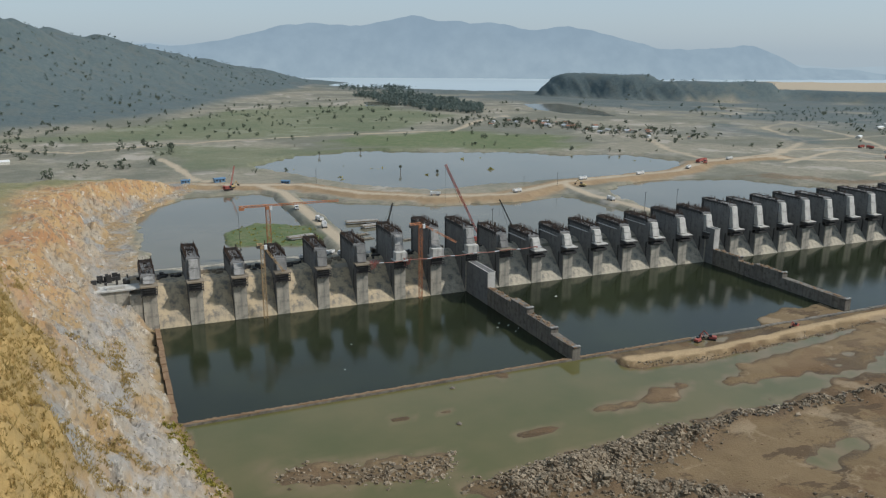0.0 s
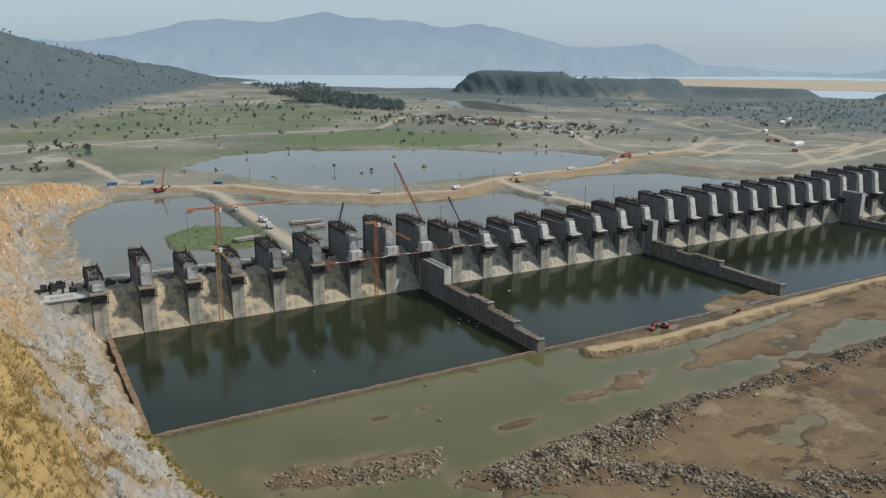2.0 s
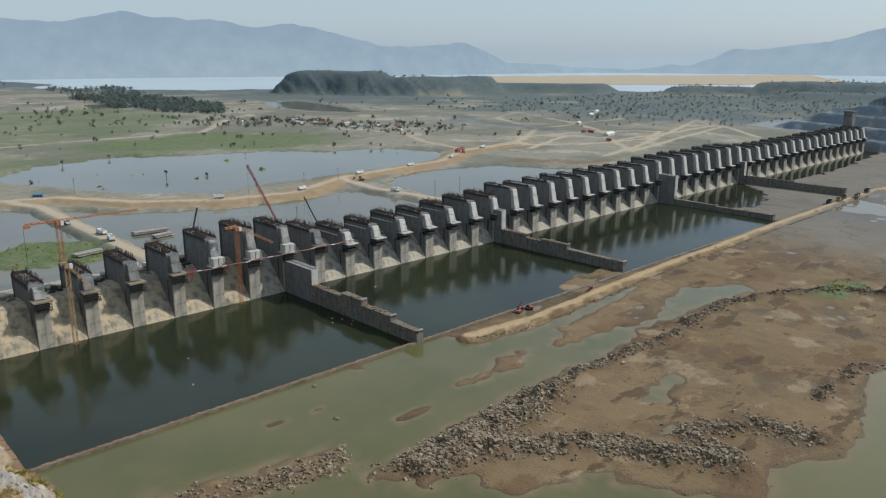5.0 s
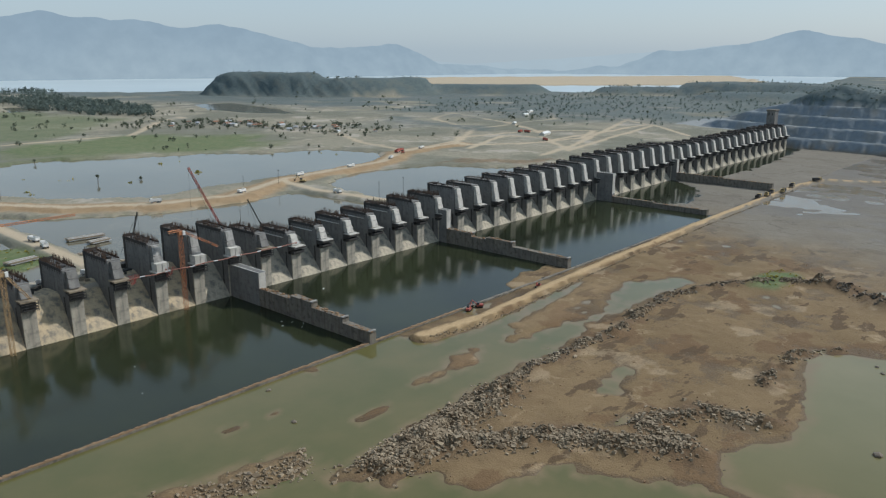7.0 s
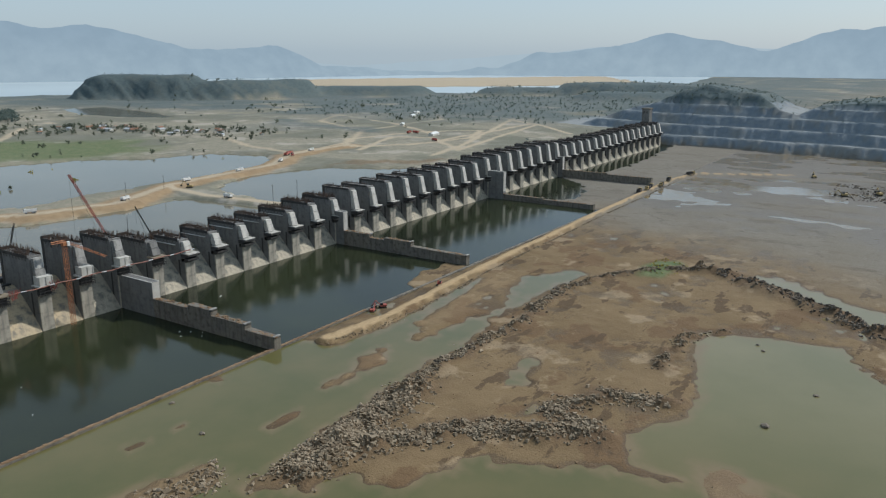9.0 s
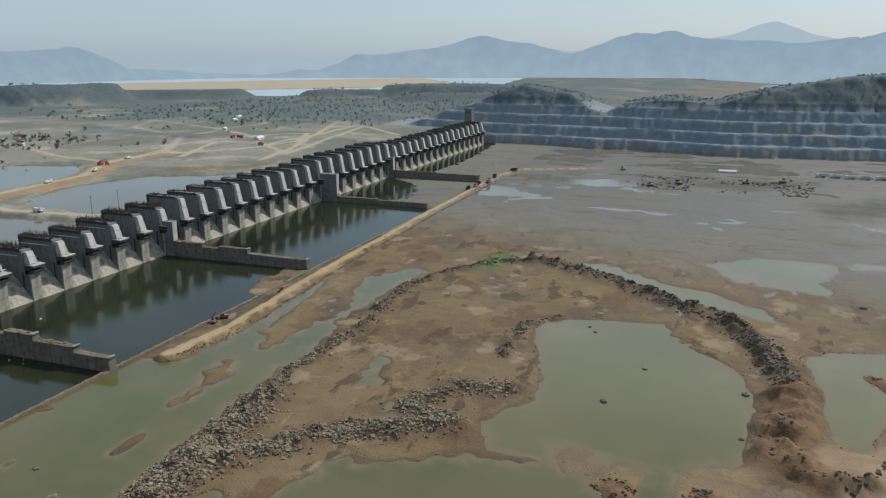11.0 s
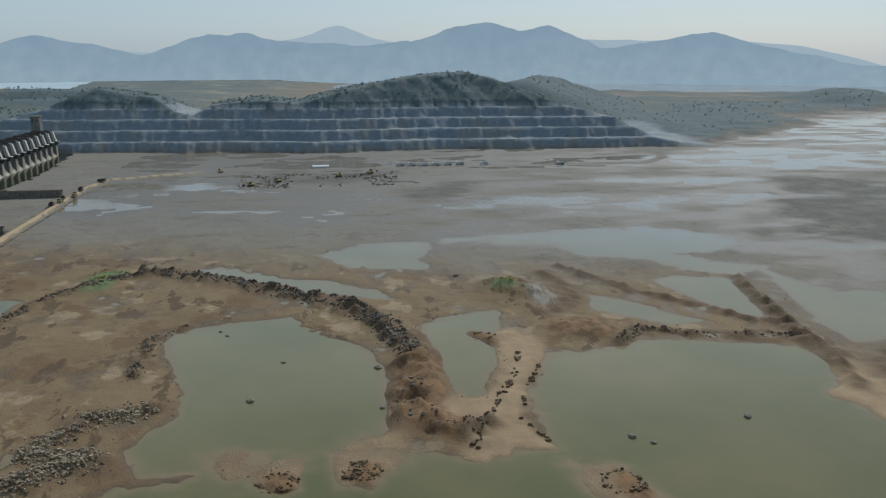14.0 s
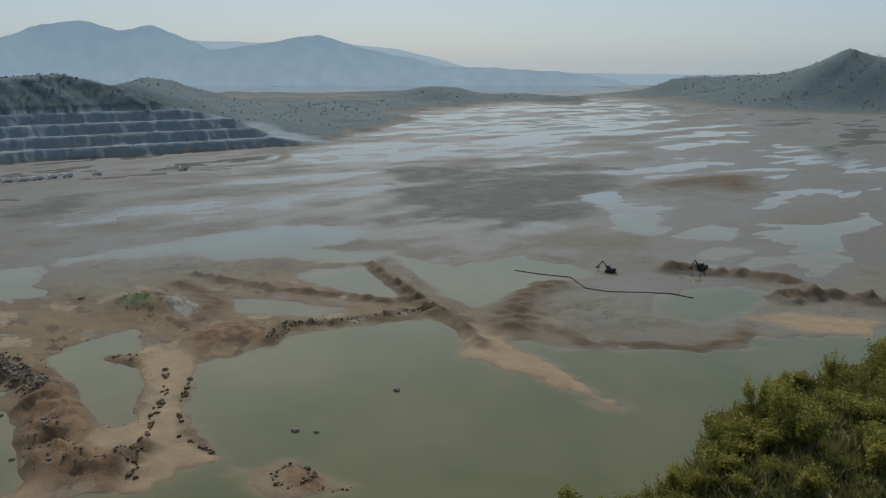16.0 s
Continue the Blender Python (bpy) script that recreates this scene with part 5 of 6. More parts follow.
def grass_tufts(name, n, x0, x1, y0, y1, keep, mat, label, seed, h0=0.5, h1=1.5):
    s = spots_in(n, x0, x1, y0, y1, h0, h1, seed, keep, 0.5)
    r = np.random.default_rng(seed + 1)
    k = 7
    idx = np.repeat(np.arange(len(s)), k)
    base = s[idx, :3] + np.stack([r.normal(0, 0.35, len(idx)), r.normal(0, 0.35, len(idx)), np.full(len(idx), -0.1)], 1)
    a = r.uniform(0, 6.28, len(idx))
    w = r.uniform(0.07, 0.2, len(idx))
    side = np.stack([np.cos(a) * w, np.sin(a) * w, 0 * a], 1)
    tip = base + np.stack([r.normal(0, 0.4, len(idx)) * s[idx, 3], r.normal(0, 0.4, len(idx)) * s[idx, 3], s[idx, 3] * r.uniform(0.6, 1.2, len(idx))], 1)
    v = np.stack([base - side, base + side, tip], 1).reshape(-1, 3)
    return tagged(raw(name, v.tolist(), np.arange(len(v)).reshape(-1, 3).tolist(), mat), label, "grass", kind="stuff")


grass_tufts("dry_grass", 30000, -105, -28, -345, -60, lambda x, y, z, m: (m["dry"] > 0.4) | ((fbm(x, y, 12, 97) > 0.35) & (z > 14)), M_STRAW, "dry straw-coloured grass on the bank top", 41)
M_HERB = leaf_material("olive_grass_blades", (0.17, 0.155, 0.045), (0.085, 0.095, 0.028), (0.21, 0.165, 0.06))
grass_tufts("bank_grass", 16000, -100, -40, -470, -385, lambda x, y, z, m: z > 45, M_HERB, "olive and yellow-green grass on the hillside", 43, 0.5, 1.3)


def shrub_mesh(seed, h, spread, leaves, leaf):
    """Stems that fork from the ground, and leaves along and round them."""
    r = random.Random(seed)
    bm = bmesh.new()
    tips = []
    for i in range(6):
        a = r.uniform(0, 6.28)
        p = Vector((r.uniform(-0.2, 0.2), r.uniform(-0.2, 0.2), -0.3))
        q = p + Vector((math.cos(a) * spread * 0.35, math.sin(a) * spread * 0.35, h * r.uniform(0.4, 0.55)))
        rod(bm, p, q, 0.05, 4)
        for j in range(4):
            b = a + r.uniform(-1.1, 1.1)
            t = q + Vector((math.cos(b) * spread * r.uniform(0.2, 0.6), math.sin(b) * spread * r.uniform(0.2, 0.6), h * r.uniform(0.1, 0.5)))
            rod(bm, q, t, 0.025, 3)
            tips.append((q, t))
    vs, fs = [], []
    for i in range(leaves):
        q, t = r.choice(tips)
        c = q.lerp(t, r.uniform(0.1, 1.1)) + Vector((r.gauss(0, 0.18), r.gauss(0, 0.18), r.gauss(0, 0.16))) * spread * 0.8
        c.z = max(c.z, 0.05)
        u = Vector((r.gauss(0, 1), r.gauss(0, 1), r.gauss(0, 0.6))).normalized()
        w = u.orthogonal().normalized()
        s = leaf * r.uniform(0.6, 1.4)
        b = len(vs)
        vs += [c - u * s, c + w * s * 0.45, c + u * s, c - w * s * 0.45]
        fs.append((b, b + 1, b + 2, b + 3))
    return bm, [tuple(v) for v in vs], fs


def shrub(seed, h, spread, leaves, leaf, label, group="shrubs on the hillside"):
    bm, vs, fs = shrub_mesh(seed, h, spread, leaves, leaf)
    e = empty("shrub", pose(0, 0, 0), label, "shrub", group)
    part("stems", bm, M_BARK, e)
    raw("foliage", vs, fs, M_SHRUB, e)
    return e


kinds = [shrub(51, 3.4, 2.2, 2600, 0.16, "leafy green shrub on the dry hillside"), shrub(52, 2.4, 2.6, 2600, 0.15, "broad low green bush on the dry hillside"),
         shrub(53, 5.4, 1.9, 1500, 0.15, "tall thin sapling on the dry hillside"), shrub(54, 1.7, 2.0, 1800, 0.13, "low yellow-green bush on the dry hillside")]
rs = random.Random(9)
first = [True] * 4
tries = [(-62, -415, 2), (-66, -420, 0), (-70, -423, 0), (-74, -427, 2), (-60, -411, 3)]
while len(tries) < 40:
    tries.append((rs.uniform(-92, -50), rs.uniform(-470, -396), rs.choice((0, 1, 1, 3, 3))))
while len(tries) < 115:
    f = rs.random()
    tries.append((-64.5 + rs.gauss(0, 4.5) - 3 * f, -404 - 60 * f + rs.gauss(0, 2), rs.choice((0, 0, 1, 1, 3, 3, 2))))
for x, y, k in tries:
    z = ground_z(x, y)
    m = pose(x, y, z - 0.1, 0, 0, rs.uniform(0, 360)) @ Matrix.Diagonal((*[rs.uniform(0.5, 0.95)] * 3, 1))
    if first[k]:
        kinds[k].matrix_world, first[k] = m, False
    else:
        c = copy_thing(kinds[k], m)
        c.matrix_world = m


# ---- stones ----
def stones(name, pos, size, mat, label, seed=1, flat_=0.7):
    """Angular blocks, eight corners each, in one mesh."""
    r = np.random.default_rng(seed)
    n = len(pos)
    corner = np.array([(x, y, z) for z in (-1, 1) for x, y in ((-1, -1), (1, -1), (1, 1), (-1, 1))], float)
    c = corner[None] * (1 + r.uniform(-0.35, 0.35, (n, 8, 3)))
    c[:, 4:, :2] *= r.uniform(0.45, 0.95, (n, 1, 1))
    c *= np.stack([r.uniform(0.6, 1.2, n), r.uniform(0.6, 1.2, n), r.uniform(0.4, 0.9, n) * flat_ / 0.7], 1)[:, None] * size[:, None, None] * 0.5
    a, b = r.uniform(0, 6.28, n), r.uniform(-0.5, 0.5, n)
    ca, sa, cb, sb = np.cos(a)[:, None], np.sin(a)[:, None], np.cos(b)[:, None], np.sin(b)[:, None]
    x, z = c[..., 0] * cb - c[..., 2] * sb, c[..., 0] * sb + c[..., 2] * cb
    v = np.stack([x * ca - c[..., 1] * sa, x * sa + c[..., 1] * ca, z], -1) + pos[:, None]
    f = np.array(((3, 2, 1, 0), (4, 5, 6, 7), (0, 1, 5, 4), (1, 2, 6, 5), (2, 3, 7, 6), (3, 0, 4, 7)))
    return tagged(raw(name, v.reshape(-1, 3).tolist(), (f[None] + 8 * np.arange(n)[:, None, None]).reshape(-1, 4).tolist(), mat), label, "rubble", kind="stuff")


def stone_material(name, a, b, c):
    n = Nodes(name, 0.9, 0.25)
    g = n.add("ShaderNodeNewGeometry")
    col = n.mix(g.outputs["Random Per Island"], a, b)
    fine = n.noise(n.coords(), 3.0, 4)
    return n.done(n.mix(n.math("MULTIPLY", fine, 0.5), col, c), bump=fine, strength=0.4, dist=0.08)


M_STONE = stone_material("grey_rubble_stone", (0.095, 0.072, 0.047), (0.37, 0.305, 0.215), (0.12, 0.085, 0.052))
M_STONE2 = stone_material("dark_rubble_stone", (0.070, 0.058, 0.046), (0.215, 0.185, 0.145), (0.07, 0.05, 0.035))
M_CLOD = stone_material("brown_clod", (0.085, 0.058, 0.032), (0.21, 0.15, 0.085), (0.075, 0.05, 0.028))
M_STONE3 = stone_material("pale_cut_stone", (0.34, 0.31, 0.26), (0.50, 0.45, 0.37), (0.25, 0.20, 0.14))


def along(pts, n, wid, seed, lo=0.5, hi=1.7, sink=0.1):
    r = np.random.default_rng(seed)
    p = np.array(pts, float)
    seg = np.hypot(*np.diff(p, axis=0).T)
    t = np.interp(r.uniform(0, seg.sum(), n), np.concatenate([[0], np.cumsum(seg)]), np.arange(len(p)))
    i = np.minimum(t.astype(int), len(p) - 2)
    q = p[i] + (p[i + 1] - p[i]) * (t - i)[:, None] + r.normal(0, wid, (n, 2))
    size = lo + (hi - lo) * r.beta(1.3, 3.2, n)
    z = land(q[:, 0], q[:, 1])[0]
    keep = (z > -0.6) & (fbm(q[:, 0], q[:, 1], 9, seed + 50) > -0.45)
    return np.concatenate([q, (z + size * sink)[:, None]], 1)[keep], size[keep]


def heap(name, lines, mat, label, seed, **kw):
    got = [along(p, n, w, seed + i, **kw) for i, (p, n, w) in enumerate(lines)]
    return stones(name, np.concatenate([g[0] for g in got]), np.concatenate([g[1] for g in got]), mat, label, seed)


heap("rubble_berm", [(RIDGES[0][0], 3300, 5.4), (RIDGES[1][0], 2300, 1.8), (RIDGES[2][0], 2600, 4.0), (RIDGES[3][0], 1300, 3.6), (RIDGES[5][0], 260, 2.0),
                     ([(40, -184), (68, -186), (92, -182), (106, -199), (90, -212)], 900, 3.6), ([(10, -171), (40, -180), (58, -197), (77, -196), (109, -204)], 520, 4.5)], M_STONE, "berm of grey broken rock across the mud", 61, lo=0.45, hi=2.3)
heap("dark_rubble", [(RIDGES[4][0][:7], 2600, 4.2), (RIDGES[4][0][7:], 70, 3.0), (RIDGES[6][0], 160, 2.0), (RIDGES[1][0], 400, 3.0)], M_STONE2, "dark rock rubble along the mud ridge", 71, lo=0.5, hi=2.2)
heap("road_edge_stones", [([(184, -139), (232, -145.5), (341, -137.5), (450, -134.5), (557, -131.5), (784, -127.5)], 2200, 0.8)], M_STONE, "pale stones along the road's edge", 81, lo=0.4, hi=1.2)
heap("shore_stones", [(p + p[:1], 90, 2.5) for p in POOLS[:2]], M_STONE2, "scattered dark stones on the pool margins", 91, lo=0.3, hi=1.0)
heap("causeway_clods", [([(249, -466), (222, -457), (176, -433), (151, -423)], 60, 0.8), ([(157, -453), (176, -449), (203, -456), (232, -472)], 60, 0.7)], M_CLOD, "clods lining the sandy causeway", 95, lo=1.0, hi=2.8)
ring = lambda x, y, r: [(x + r * math.cos(a), y + r * math.sin(a)) for a in np.linspace(0, 6.28, 14)]
heap("islet_clods", [(ring(x, y, r), n, 0.9) for x, y, r, n in ((147, -382, 6, 70), (147, -382, 2.5, 24), (144, -353, 5.5, 60), (125, -470, 7, 70), (112, -480, 6, 50), (272, -454, 6, 50))], M_CLOD, "brown clods heaped round the mud islets", 97, lo=0.5, hi=1.9)
rs_ = np.random.default_rng(5)
cx_, cy_ = rs_.uniform(90, 470, 5200), rs_.uniform(-660, -190, 5200)
cz_ = land(cx_, cy_)[0]
ok = (cz_ > -0.15) & (fbm(cx_, cy_, 22, 66) > 0.0) & (land(cx_, cy_)[1]["sand"] < 0.3)
stones("mud_clods", np.stack([cx_, cy_, cz_], 1)[ok], (0.25 + 1.1 * rs_.beta(1.1, 5, 5200))[ok], M_EARTH, "brown clods and stones strewn over the mud", 8)
sx, sy = rs_.uniform(-75, -6, 5200), rs_.uniform(-260, 60, 5200)
sz, sm = land(sx, sy)
ok = (sm["rock"] > 0.5) & (sz > 1.0) & (fbm(sx, sy, 16, 88) > -0.15)
stones("scree", np.stack([sx, sy, sz], 1)[ok], (0.3 + 1.3 * rs_.beta(1.2, 4, 5200))[ok], M_STONE3, "broken pale stones lying on the cut slope", 6)
qx, qy = rs_.uniform(770, 880, 900), rs_.uniform(-470, -285, 900)
qz = land(qx, qy)[0]
ok = fbm(qx, qy, 30, 89) > -0.1
stones("dark_spoil", np.stack([qx, qy, qz], 1)[ok], (1.0 + 3.0 * rs_.beta(1.2, 3, 900))[ok], M_STONE2, "dark spoil heaps on the grey flats", 7)


def boulder(x, y, s, seed):
    bm = bmesh.new()
    bmesh.ops.create_icosphere(bm, subdivisions=2, radius=1)
    for v in bm.verts:
        v.co *= 1 + 0.35 * noise.noise(v.co * 1.3 + Vector((seed, 0, 0)))
        v.co = Vector((v.co.x * s, v.co.y * s * 0.8, v.co.z * s * 0.55))
    ob = part("boulder", bm, M_STONE2)
    ob.matrix_world = pose(x, y, max(0.0, ground_z(x, y)) + s * 0.12, 0, 0, seed * 40)
    return tagged(ob, "dark lone boulder standing in shallow water", "boulder", "boulders in the water")


for i, (x, y, s) in enumerate([(212.8, -339.7, 2.0), (240, -396, 2.0), (254, -352, 1.3), (386, -460, 2.4), (164.5, -539, 1.9), (156, -486, 1.7), (150, -492, 1.2), (185, -404, 1.5), (197, -394, 1.4), (303, -318, 1.2), (296, -322, 1.2), (87, -160, 1.3), (52, -180, 1.2), (98, -128, 1.2)]):
    boulder(x, y, s, i)


# ---- vehicles, sheds, houses and small things ----
def wheel(parent, x, y, z, r, w):
    bm = bmesh.new()
    bmesh.ops.create_cone(bm, cap_ends=True, segments=14, radius1=r, radius2=r, depth=w, matrix=pose(x, y, z, 90, 0, 0))
    t = part("tyre", bm, M_BLACK, parent)
    bm = bmesh.new()
    bmesh.ops.create_cone(bm, cap_ends=True, segments=10, radius1=r * 0.55, radius2=r * 0.55, depth=w + 0.06, matrix=pose(x, y, z, 90, 0, 0))
    part("rim", bm, M_TIN, t)


def truck(label, body_mat, cab_mat):
    """A tipper truck, front to +x, standing on z = 0."""
    e = empty("tipper_truck", pose(0, 0, 0), label, "truck", "tipper trucks")
    for x in (-2.6, -1.3, 2.6):
        for y in (-1.15, 1.15):
            wheel(e, x, y, 0.55, 0.55, 0.4)
    bm = bmesh.new()
    box(bm, -3.8, 3.7, -0.5, 0.5, 0.75, 1.1)
    part("chassis", bm, M_DARK, e)
    bm = bmesh.new()
    box(bm, 1.9, 3.9, -1.2, 1.2, 0.9, 2.1)
    vs = box(bm, 1.9, 3.8, -1.15, 1.15, 2.1, 3.0)
    for v in vs[4:]:
        if v.co.x > 3:
            v.co.x -= 0.4
    part("cab", bm, cab_mat, e)
    bm = bmesh.new()
    box(bm, 3.5, 3.83, -1.0, 1.0, 2.15, 2.8)
    part("windscreen", bm, M_GLASS, e)
    bm = bmesh.new()
    vs = box(bm, -3.9, 1.7, -1.25, 1.25, 1.15, 2.7)
    bmesh.ops.delete(bm, geom=[f for f in bm.faces if f.normal.z > 0.9 or f.calc_center_median().z > 2.6], context="FACES_ONLY")
    bmesh.ops.solidify(bm, geom=bm.faces[:], thickness=0.12)
    part("tipper_body", bm, body_mat, e)
    return e


def excavator(label, mat):
    e = empty("excavator", pose(0, 0, 0), label, "excavator", "excavators")
    for y in (-1.5, 0.9):
        bm = bmesh.new()
        prism(bm, [(-2.2, 0.45), (-1.8, 0), (1.8, 0), (2.2, 0.45), (1.8, 0.9), (-1.8, 0.9)], y, y + 0.6)
        for v in bm.verts:
            v.co.x, v.co.y = v.co.y, v.co.x
        part("track", bm, M_BLACK, e)
    bm = bmesh.new()
    box(bm, -2.4, 1.4, -1.3, 1.3, 1.0, 2.1)
    part("house", bm, mat, e)
    bm = bmesh.new()
    box(bm, 0.0, 1.5, 0.1, 1.25, 2.1, 3.1)
    part("cab", bm, M_GLASS, e)
    bm = bmesh.new()
    rod(bm, (1.2, -0.3, 1.8), (4.0, -0.3, 4.6), 0.28, 6)
    part("boom", bm, mat, e)
    bm = bmesh.new()
    rod(bm, (4.0, -0.3, 4.6), (6.0, -0.3, 2.0), 0.22, 6)
    part("stick", bm, mat, e)
    bm = bmesh.new()
    box(bm, 5.6, 6.6, -0.9, 0.3, 1.0, 2.0)
    part("bucket", bm, M_DARK, e)
    return e


def stand(ob, spots, up=None):
    """The first at the first spot, copies at the rest: x, y, turn, size."""
    for i, (x, y, a, s) in enumerate(spots):
        z = ground_z(x, y) if up is None else up
        m = pose(x, y, z + 0.02, 0, 0, a) @ Matrix.Diagonal((s, s, s, 1))
        if i == 0:
            ob.matrix_world = m
        else:
            copy_thing(ob, m).matrix_world = m


M_DUST = simple("dusty_yellow_paint", (0.45, 0.33, 0.14), (0.36, 0.28, 0.15), 1.5, rough=0.7)
M_BLUE = simple("faded_blue_paint", (0.10, 0.20, 0.33), (0.13, 0.22, 0.30), 1.5, rough=0.6)
M_ROOF = simple("clay_tile_roof", (0.30, 0.15, 0.09), (0.24, 0.13, 0.085), 1.0)
M_PLASTER = simple("whitewashed_plaster", (0.62, 0.60, 0.54), (0.52, 0.50, 0.44), 0.6)

stand(truck("dark dusty tipper truck on the haul road", M_DARK, M_DUST), [(692, -119, 8, 1.5), (706, -123, 185, 1.5), (728, -119, 10, 1.5), (742, -126, 190, 1.5), (778, -123, 5, 1.4), (835, -131, 330, 1.4)])
stand(truck("pale dusty tipper truck parked on the grey flats", M_TIN, M_WHITE), [(928, -485, 95, 1.5), (925, -500, 92, 1.5), (923, -516, 88, 1.5), (925, -532, 91, 1.5), (927, -549, 94, 1.5), (928, -566, 90, 1.5), (918, -597, 85, 1.5), (905, -700, 80, 1.4)])
stand(truck("white tipper truck on the works road above the dam", M_WHITE, M_WHITE), [(105, 118, 80, 1.3), (107, 140, 100, 1.2), (101, 190, 260, 1.2), (225, 199, 160, 1.2), (300, 188, 20, 1.2), (395, 228, 10, 1.2), (470, 236, 5, 1.2), (545, 251, 30, 1.2), (360, 130, 85, 1.2), (640, 292, 10, 1.2)])
stand(truck("red tipper truck on the works road", M_RED, M_RED), [(588, 284, 30, 1.4), (600, 291, 200, 1.4), (835, 235, 60, 1.4), (905, 330, 10, 1.4), (912, 322, 80, 1.4)])
stand(excavator("red excavator at the end of the sill", M_RED), [(246.5, -124.5, 140, 1.0), (238, -124, 20, 0.9), (590, 276, 40, 1.3), (300, -128.5, 200, 0.9)])
stand(excavator("dusty yellow excavator on the river flats", M_DUST), [(815, -330, 30, 1.6), (840, -400, 200, 1.6), (790, -300, 120, 1.5), (862, -440, 300, 1.6), (905, -255, 20, 1.5), (68, 310, 40, 1.3), (380, 205, 120, 1.3)])
stand(excavator("dark muddy excavator working on the wet flats", M_DARK), [(238, -762, 20, 1.5), (201, -812, 80, 1.6)])
for i, (x, y) in enumerate([(72, 36), (78, 38), (96, 36), (88, 41)]):
    t = truck("white site truck parked on the crest behind the piers", M_WHITE, M_WHITE) if i == 0 else t
    m = pose(x, y, 20.9, 0, 0, 70 * i)
    if i == 0:
        t.matrix_world = m
        first_truck = t
    else:
        copy_thing(first_truck, m)
crest_road = empty("crest_road", pose(0, 0, 0), "pale dusty works platform behind the spillway crest", "platform", kind="structure")
bm = bmesh.new()
box(bm, -20, 112, 34.1, 45, 14, 20.85)
part("fill", bm, M_CREST, crest_road)


def shed(label, l, w, h, wall, roof, group):
    """A gabled building with a door and windows."""
    e = empty("site_shed" if l > 12 else "house", pose(0, 0, 0), label, "shed" if l > 12 else "house", group)
    bm = bmesh.new()
    prism(bm, [(-w / 2, -1), (-w / 2, h), (0, h + w * 0.22), (w / 2, h), (w / 2, -1)], -l / 2, l / 2)
    part("wall", bm, wall, e)
    for s in (-1, 1):
        bm = bmesh.new()
        prism(bm, [(s * (w / 2 + 0.6), h - 0.1), (0, h + w * 0.22 + 0.05), (0, h + w * 0.22 + 0.3), (s * (w / 2 + 0.6), h + 0.15)], -l / 2 - 0.6, l / 2 + 0.6)
        part("roof", bm, roof, e)
    bm = bmesh.new()
    box(bm, -0.6, 0.6, -w / 2 - 0.05, -w / 2, 0, 2.1)
    part("door", bm, M_DARK, e)
    for x in (-l * 0.3, l * 0.3):
        bm = bmesh.new()
        box(bm, x - 0.6, x + 0.6, -w / 2 - 0.05, -w / 2, 1.0, 2.0)
        part("window", bm, M_GLASS, e)
    return e


stand(shed("long white-roofed site shed on the plain", 42, 13, 4.5, M_PLASTER, M_WHITE, "site sheds"), [(900, 280, 12, 0.62), (918, 292, 12, 0.5), (1010, 420, 30, 0.5), (1180, 520, 20, 0.6), (1250, 560, 15, 0.6), (930, -380, 90, 0.5), (-150, 560, 20, 0.6), (-170, 600, 10, 0.5)])
rv = random.Random(31)
village, line = [], [(600, 830), (680, 760), (720, 640), (735, 520)]
while len(village) < 34:
    i = rv.randrange(3)
    f = rv.random()
    x, y = [line[i][j] + (line[i + 1][j] - line[i][j]) * f + rv.uniform(-45, 45) for j in (0, 1)]
    village.append((x, y, rv.uniform(0, 360), rv.uniform(0.8, 1.4)))
stand(shed("small whitewashed village house with a tiled roof", 9, 6, 2.8, M_PLASTER, M_ROOF, "village houses"), village[:20])
stand(shed("small village house with a grey sheet roof", 9, 6, 2.8, M_PLASTER, M_TIN, "village houses"), village[20:])
stand(shed("blue-green site cabin by the shore road", 8, 3, 2.6, M_BLUE, M_BLUE, "site cabins"), [(62, 352, 15, 1.3), (30, 346, 10, 1.0), (120, 322, 330, 1.0)])


def palm(x, y, h, label):
    e = empty("palm_tree", pose(x, y, UP - 1.5), label, "palm tree", "palms in the pond")
    r = random.Random(int(x))
    bm = bmesh.new()
    rod(bm, (0, 0, 0), (0.3, 0.1, h * 0.5), 0.34, 7)
    rod(bm, (0.3, 0.1, h * 0.5), (0.1, 0.3, h), 0.28, 7)
    part("trunk", bm, M_BARK, e)
    vs, fs = [], []
    for i in range(34):
        a, up = r.uniform(0, 6.28), r.uniform(-0.7, 1.0)
        d = Vector((math.cos(a), math.sin(a), 0))
        s = Vector((-math.sin(a), math.cos(a), 0))
        l = r.uniform(1.8, 2.7)
        p0 = Vector((0.1, 0.3, h))
        prev = None
        for j in range(5):
            t = j / 4
            c = p0 + d * l * t + Vector((0, 0, l * (up * t - 0.7 * t * t)))
            w = 0.55 * math.sin(math.pi * min(1, 0.15 + t)) + 0.04
            b = len(vs)
            vs += [tuple(c - s * w), tuple(c + s * w)]
            if prev is not None:
                fs.append((prev, prev + 1, b + 1, b))
            prev = b
    raw("crown", vs, fs, M_TREE, e)
    return e


palm(250, 357, 9.0, "lone fan palm standing in flooded pond water")
palm(288, 345, 4.5, "short fan palm standing in flooded pond water")
palm(203, 520, 7.0, "fan palm at the flooded pond margin")
palm(262, 540, 6.5, "fan palm at the flooded pond margin")
palm(560, 420, 8.0, "fan palm at the flooded pond margin")


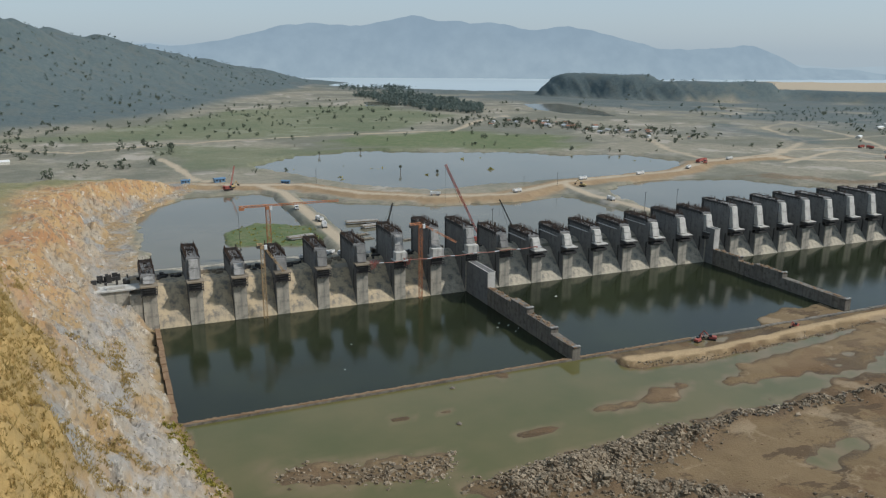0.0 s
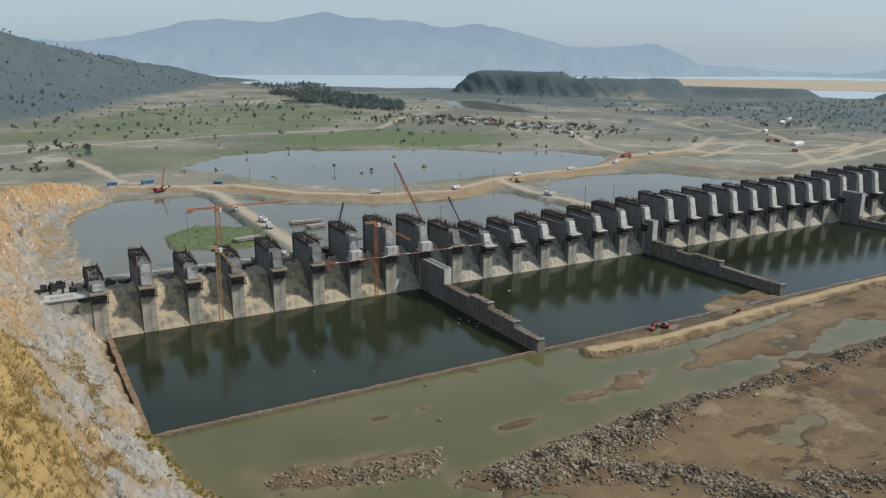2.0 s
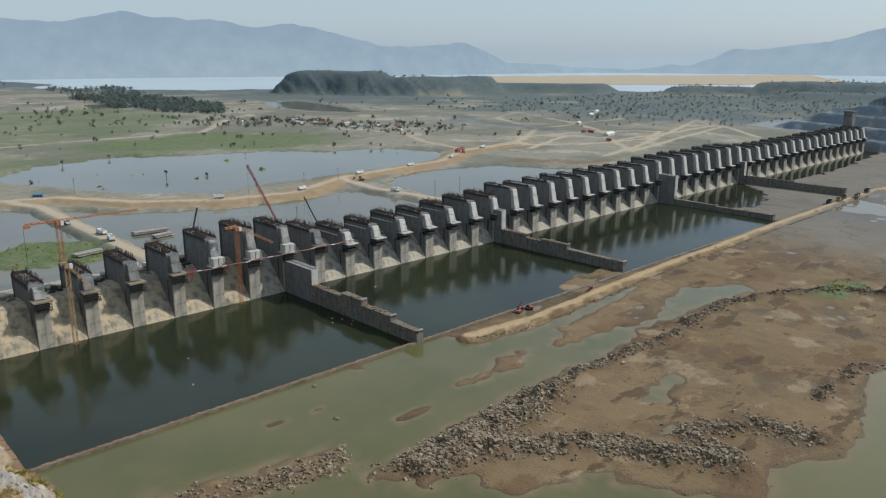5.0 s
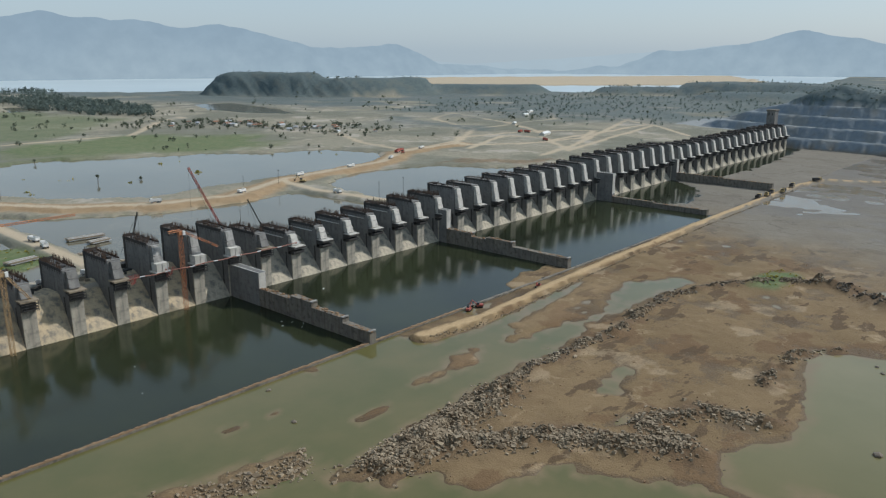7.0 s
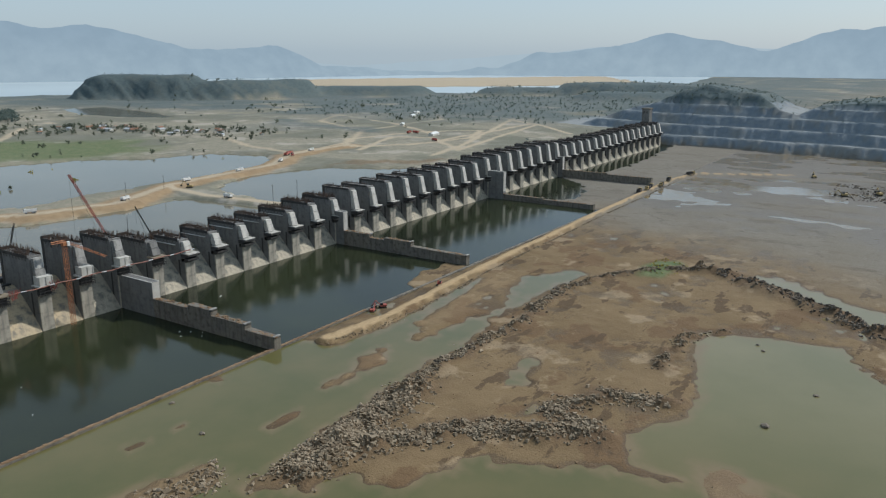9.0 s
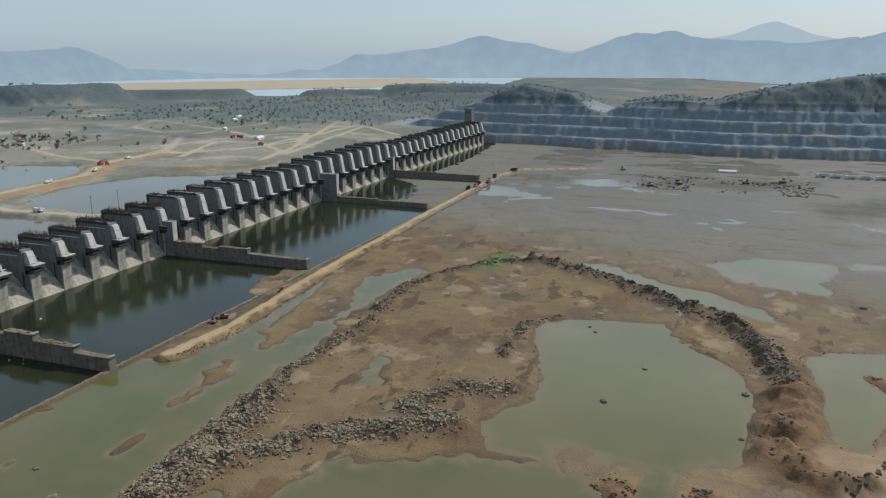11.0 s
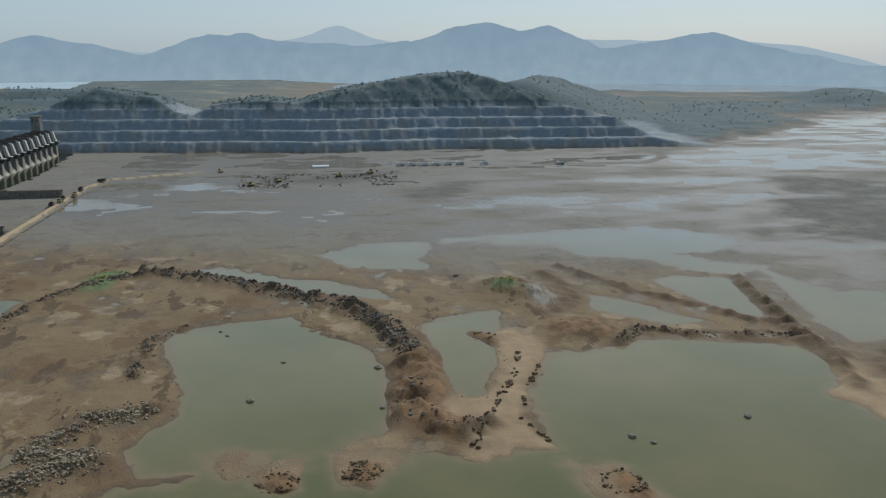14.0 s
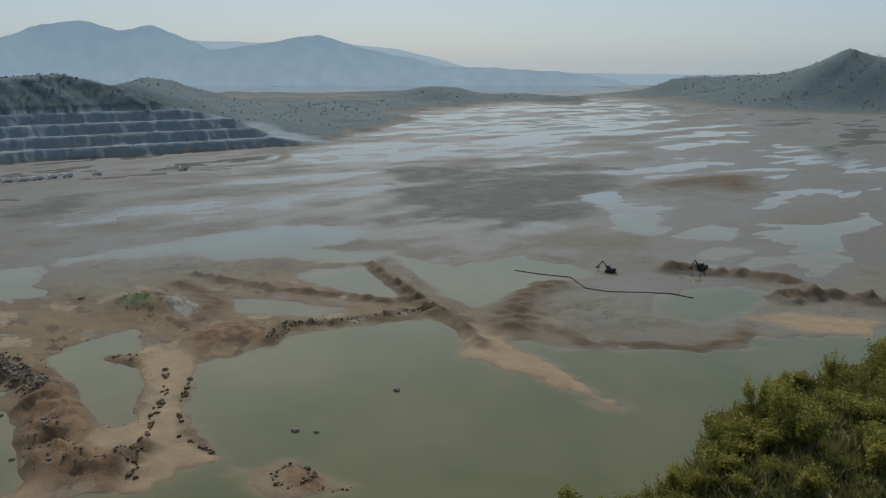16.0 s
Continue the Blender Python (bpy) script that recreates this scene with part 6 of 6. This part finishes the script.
def site_mast(x, y, h, z):
    e = empty("site_mast", pose(x, y, z), "thin dark lighting mast on the works", "mast", "site masts")
    bm = bmesh.new()
    rod(bm, (0, 0, 0), (0, 0, h), 0.16, 6)
    part("pole", bm, M_DARK, e)
    bm = bmesh.new()
    box(bm, -0.9, 0.9, -0.15, 0.15, h - 0.3, h)
    part("lamp_bar", bm, M_DARK, e)


for x, y, h in [(149, 318, 14), (352, 205, 12), (372, 60, 20), (330, 45, 26), (205, 48, 22), (330, 230, 9)]:
    site_mast(x, y, h, max(UP, ground_z(x, y)))


def barge(x, y, l, w, a):
    e = empty("pontoon", pose(x, y, UP - 0.3, 0, 0, a), "weathered timber and steel pontoon afloat above the dam", "pontoon", "pontoons")
    for i in range(int(l / 1.6)):
        bm = bmesh.new()
        box(bm, -l / 2 + i * 1.6, -l / 2 + i * 1.6 + 1.1, -w / 2, w / 2, 0.0, 0.9 + 0.15 * (i % 2))
        part("deck_plank", bm, M_TIMBER, e)
    for s in (-1, 1):
        bm = bmesh.new()
        box(bm, -l / 2, l / 2, s * w / 2 - 0.3, s * w / 2 + 0.3, -0.3, 0.6)
        part("float", bm, M_DARK, e)


barge(118, 82, 26, 5, 12)
barge(122, 96, 20, 4, 8)
barge(146, 70, 18, 4, 5)
barge(132, 60, 14, 4, 0)


def float_bit(x, y, s, a):
    bm = bmesh.new()
    vs = box(bm, -s, s, -s * 0.35, s * 0.35, -0.1, 0.22)
    for v in vs[4:]:
        v.co.x *= 0.8
        v.co.y *= 0.7
    ob = part("foam_block", bm, M_WHITE)
    ob.matrix_world = pose(x, y, 0, 0, 0, a)
    tagged(ob, "white foam block floating on the basin water", "debris", "floating debris")


for x, y, s in [(210, -30, 1.1), (159, -65, 0.7), (162, -71, 0.6), (156, -60, 0.6), (158, -75, 0.5), (152, -66, 0.5), (165, -82, 0.6), (60, -90, 0.5), (72, -60, 0.4)]:
    float_bit(x, y, s, x * 7)


# ---- timber stacks in the pond above the dam ----
def timber_stack(x, y, z, length, turn, seed):
    r = random.Random(seed)
    e = empty("timber_stack", pose(x, y, z, 0, 0, turn), "stack of long grey timber planks in the shallow pond", "timber", "timber stacks")
    for row in range(3):
        for i in range(6):
            bm = bmesh.new()
            y0 = -3 + i * 1.05 + r.uniform(-0.12, 0.12)
            x0 = -length / 2 + r.uniform(-0.8, 0.8)
            box(bm, x0, x0 + length, y0, y0 + 0.85, row * 0.55 + 0.3, row * 0.55 + 0.72)
            part("plank", bm, M_TIMBER if (i + row) % 3 else M_TIN, e)
    for x0 in (-length * 0.35, length * 0.35):
        bm = bmesh.new()
        box(bm, x0, x0 + 0.5, -3.2, 3.4, -0.6, 0.3)
        part("bearer", bm, M_DARK, e)
    return e


for i, (x, y, length, turn) in enumerate([(138, 134, 24, -5), (140, 118, 14, 10), (83, 97, 18, 12)]):
    timber_stack(x, y, max(UP + 0.3, ground_z(x, y) + 0.5), length, turn, i)


# ---- hose on the flats, and the tower on the far abutment ----
hose = empty("dredge_hose", pose(0, 0, 0), "long black hose lying across the wet flats", "hose")
HOSE = [(281, -714), (262, -722), (246, -732), (222, -720), (207, -727), (196, -741), (182, -755), (169, -758)]
for (ax, ay), (bx, by) in zip(HOSE, HOSE[1:]):
    for i in range(3):
        p, q = [Vector((ax + (bx - ax) * f, ay + (by - ay) * f, 0)) for f in (i / 3, (i + 1) / 3)]
        for v in (p, q):
            v.z = max(0.0, ground_z(v.x, v.y)) + 0.2
        bm = bmesh.new()
        rod(bm, p, q, 0.3, 6)
        part("hose_length", bm, M_BLACK, hose)

tower = empty("gate_tower", pose(1138, 29, max(40.0, ground_z(1138, 29))), "dark square concrete tower on the far abutment", "tower")
bm = bmesh.new()
box(bm, -7, 7, -6, 6, -14, 16)
part("shaft", bm, M_CONC, tower)
bm = bmesh.new()
box(bm, -8, 8, -7, 7, 16.01, 17.6)
part("roof_slab", bm, M_WALL, tower)
for x in (-7.1, 6.9):
    for y in (-3, 2):
        bm = bmesh.new()
        box(bm, x, x + 0.2, y, y + 1.6, 9, 13)
        part("window", bm, M_DARK, tower)
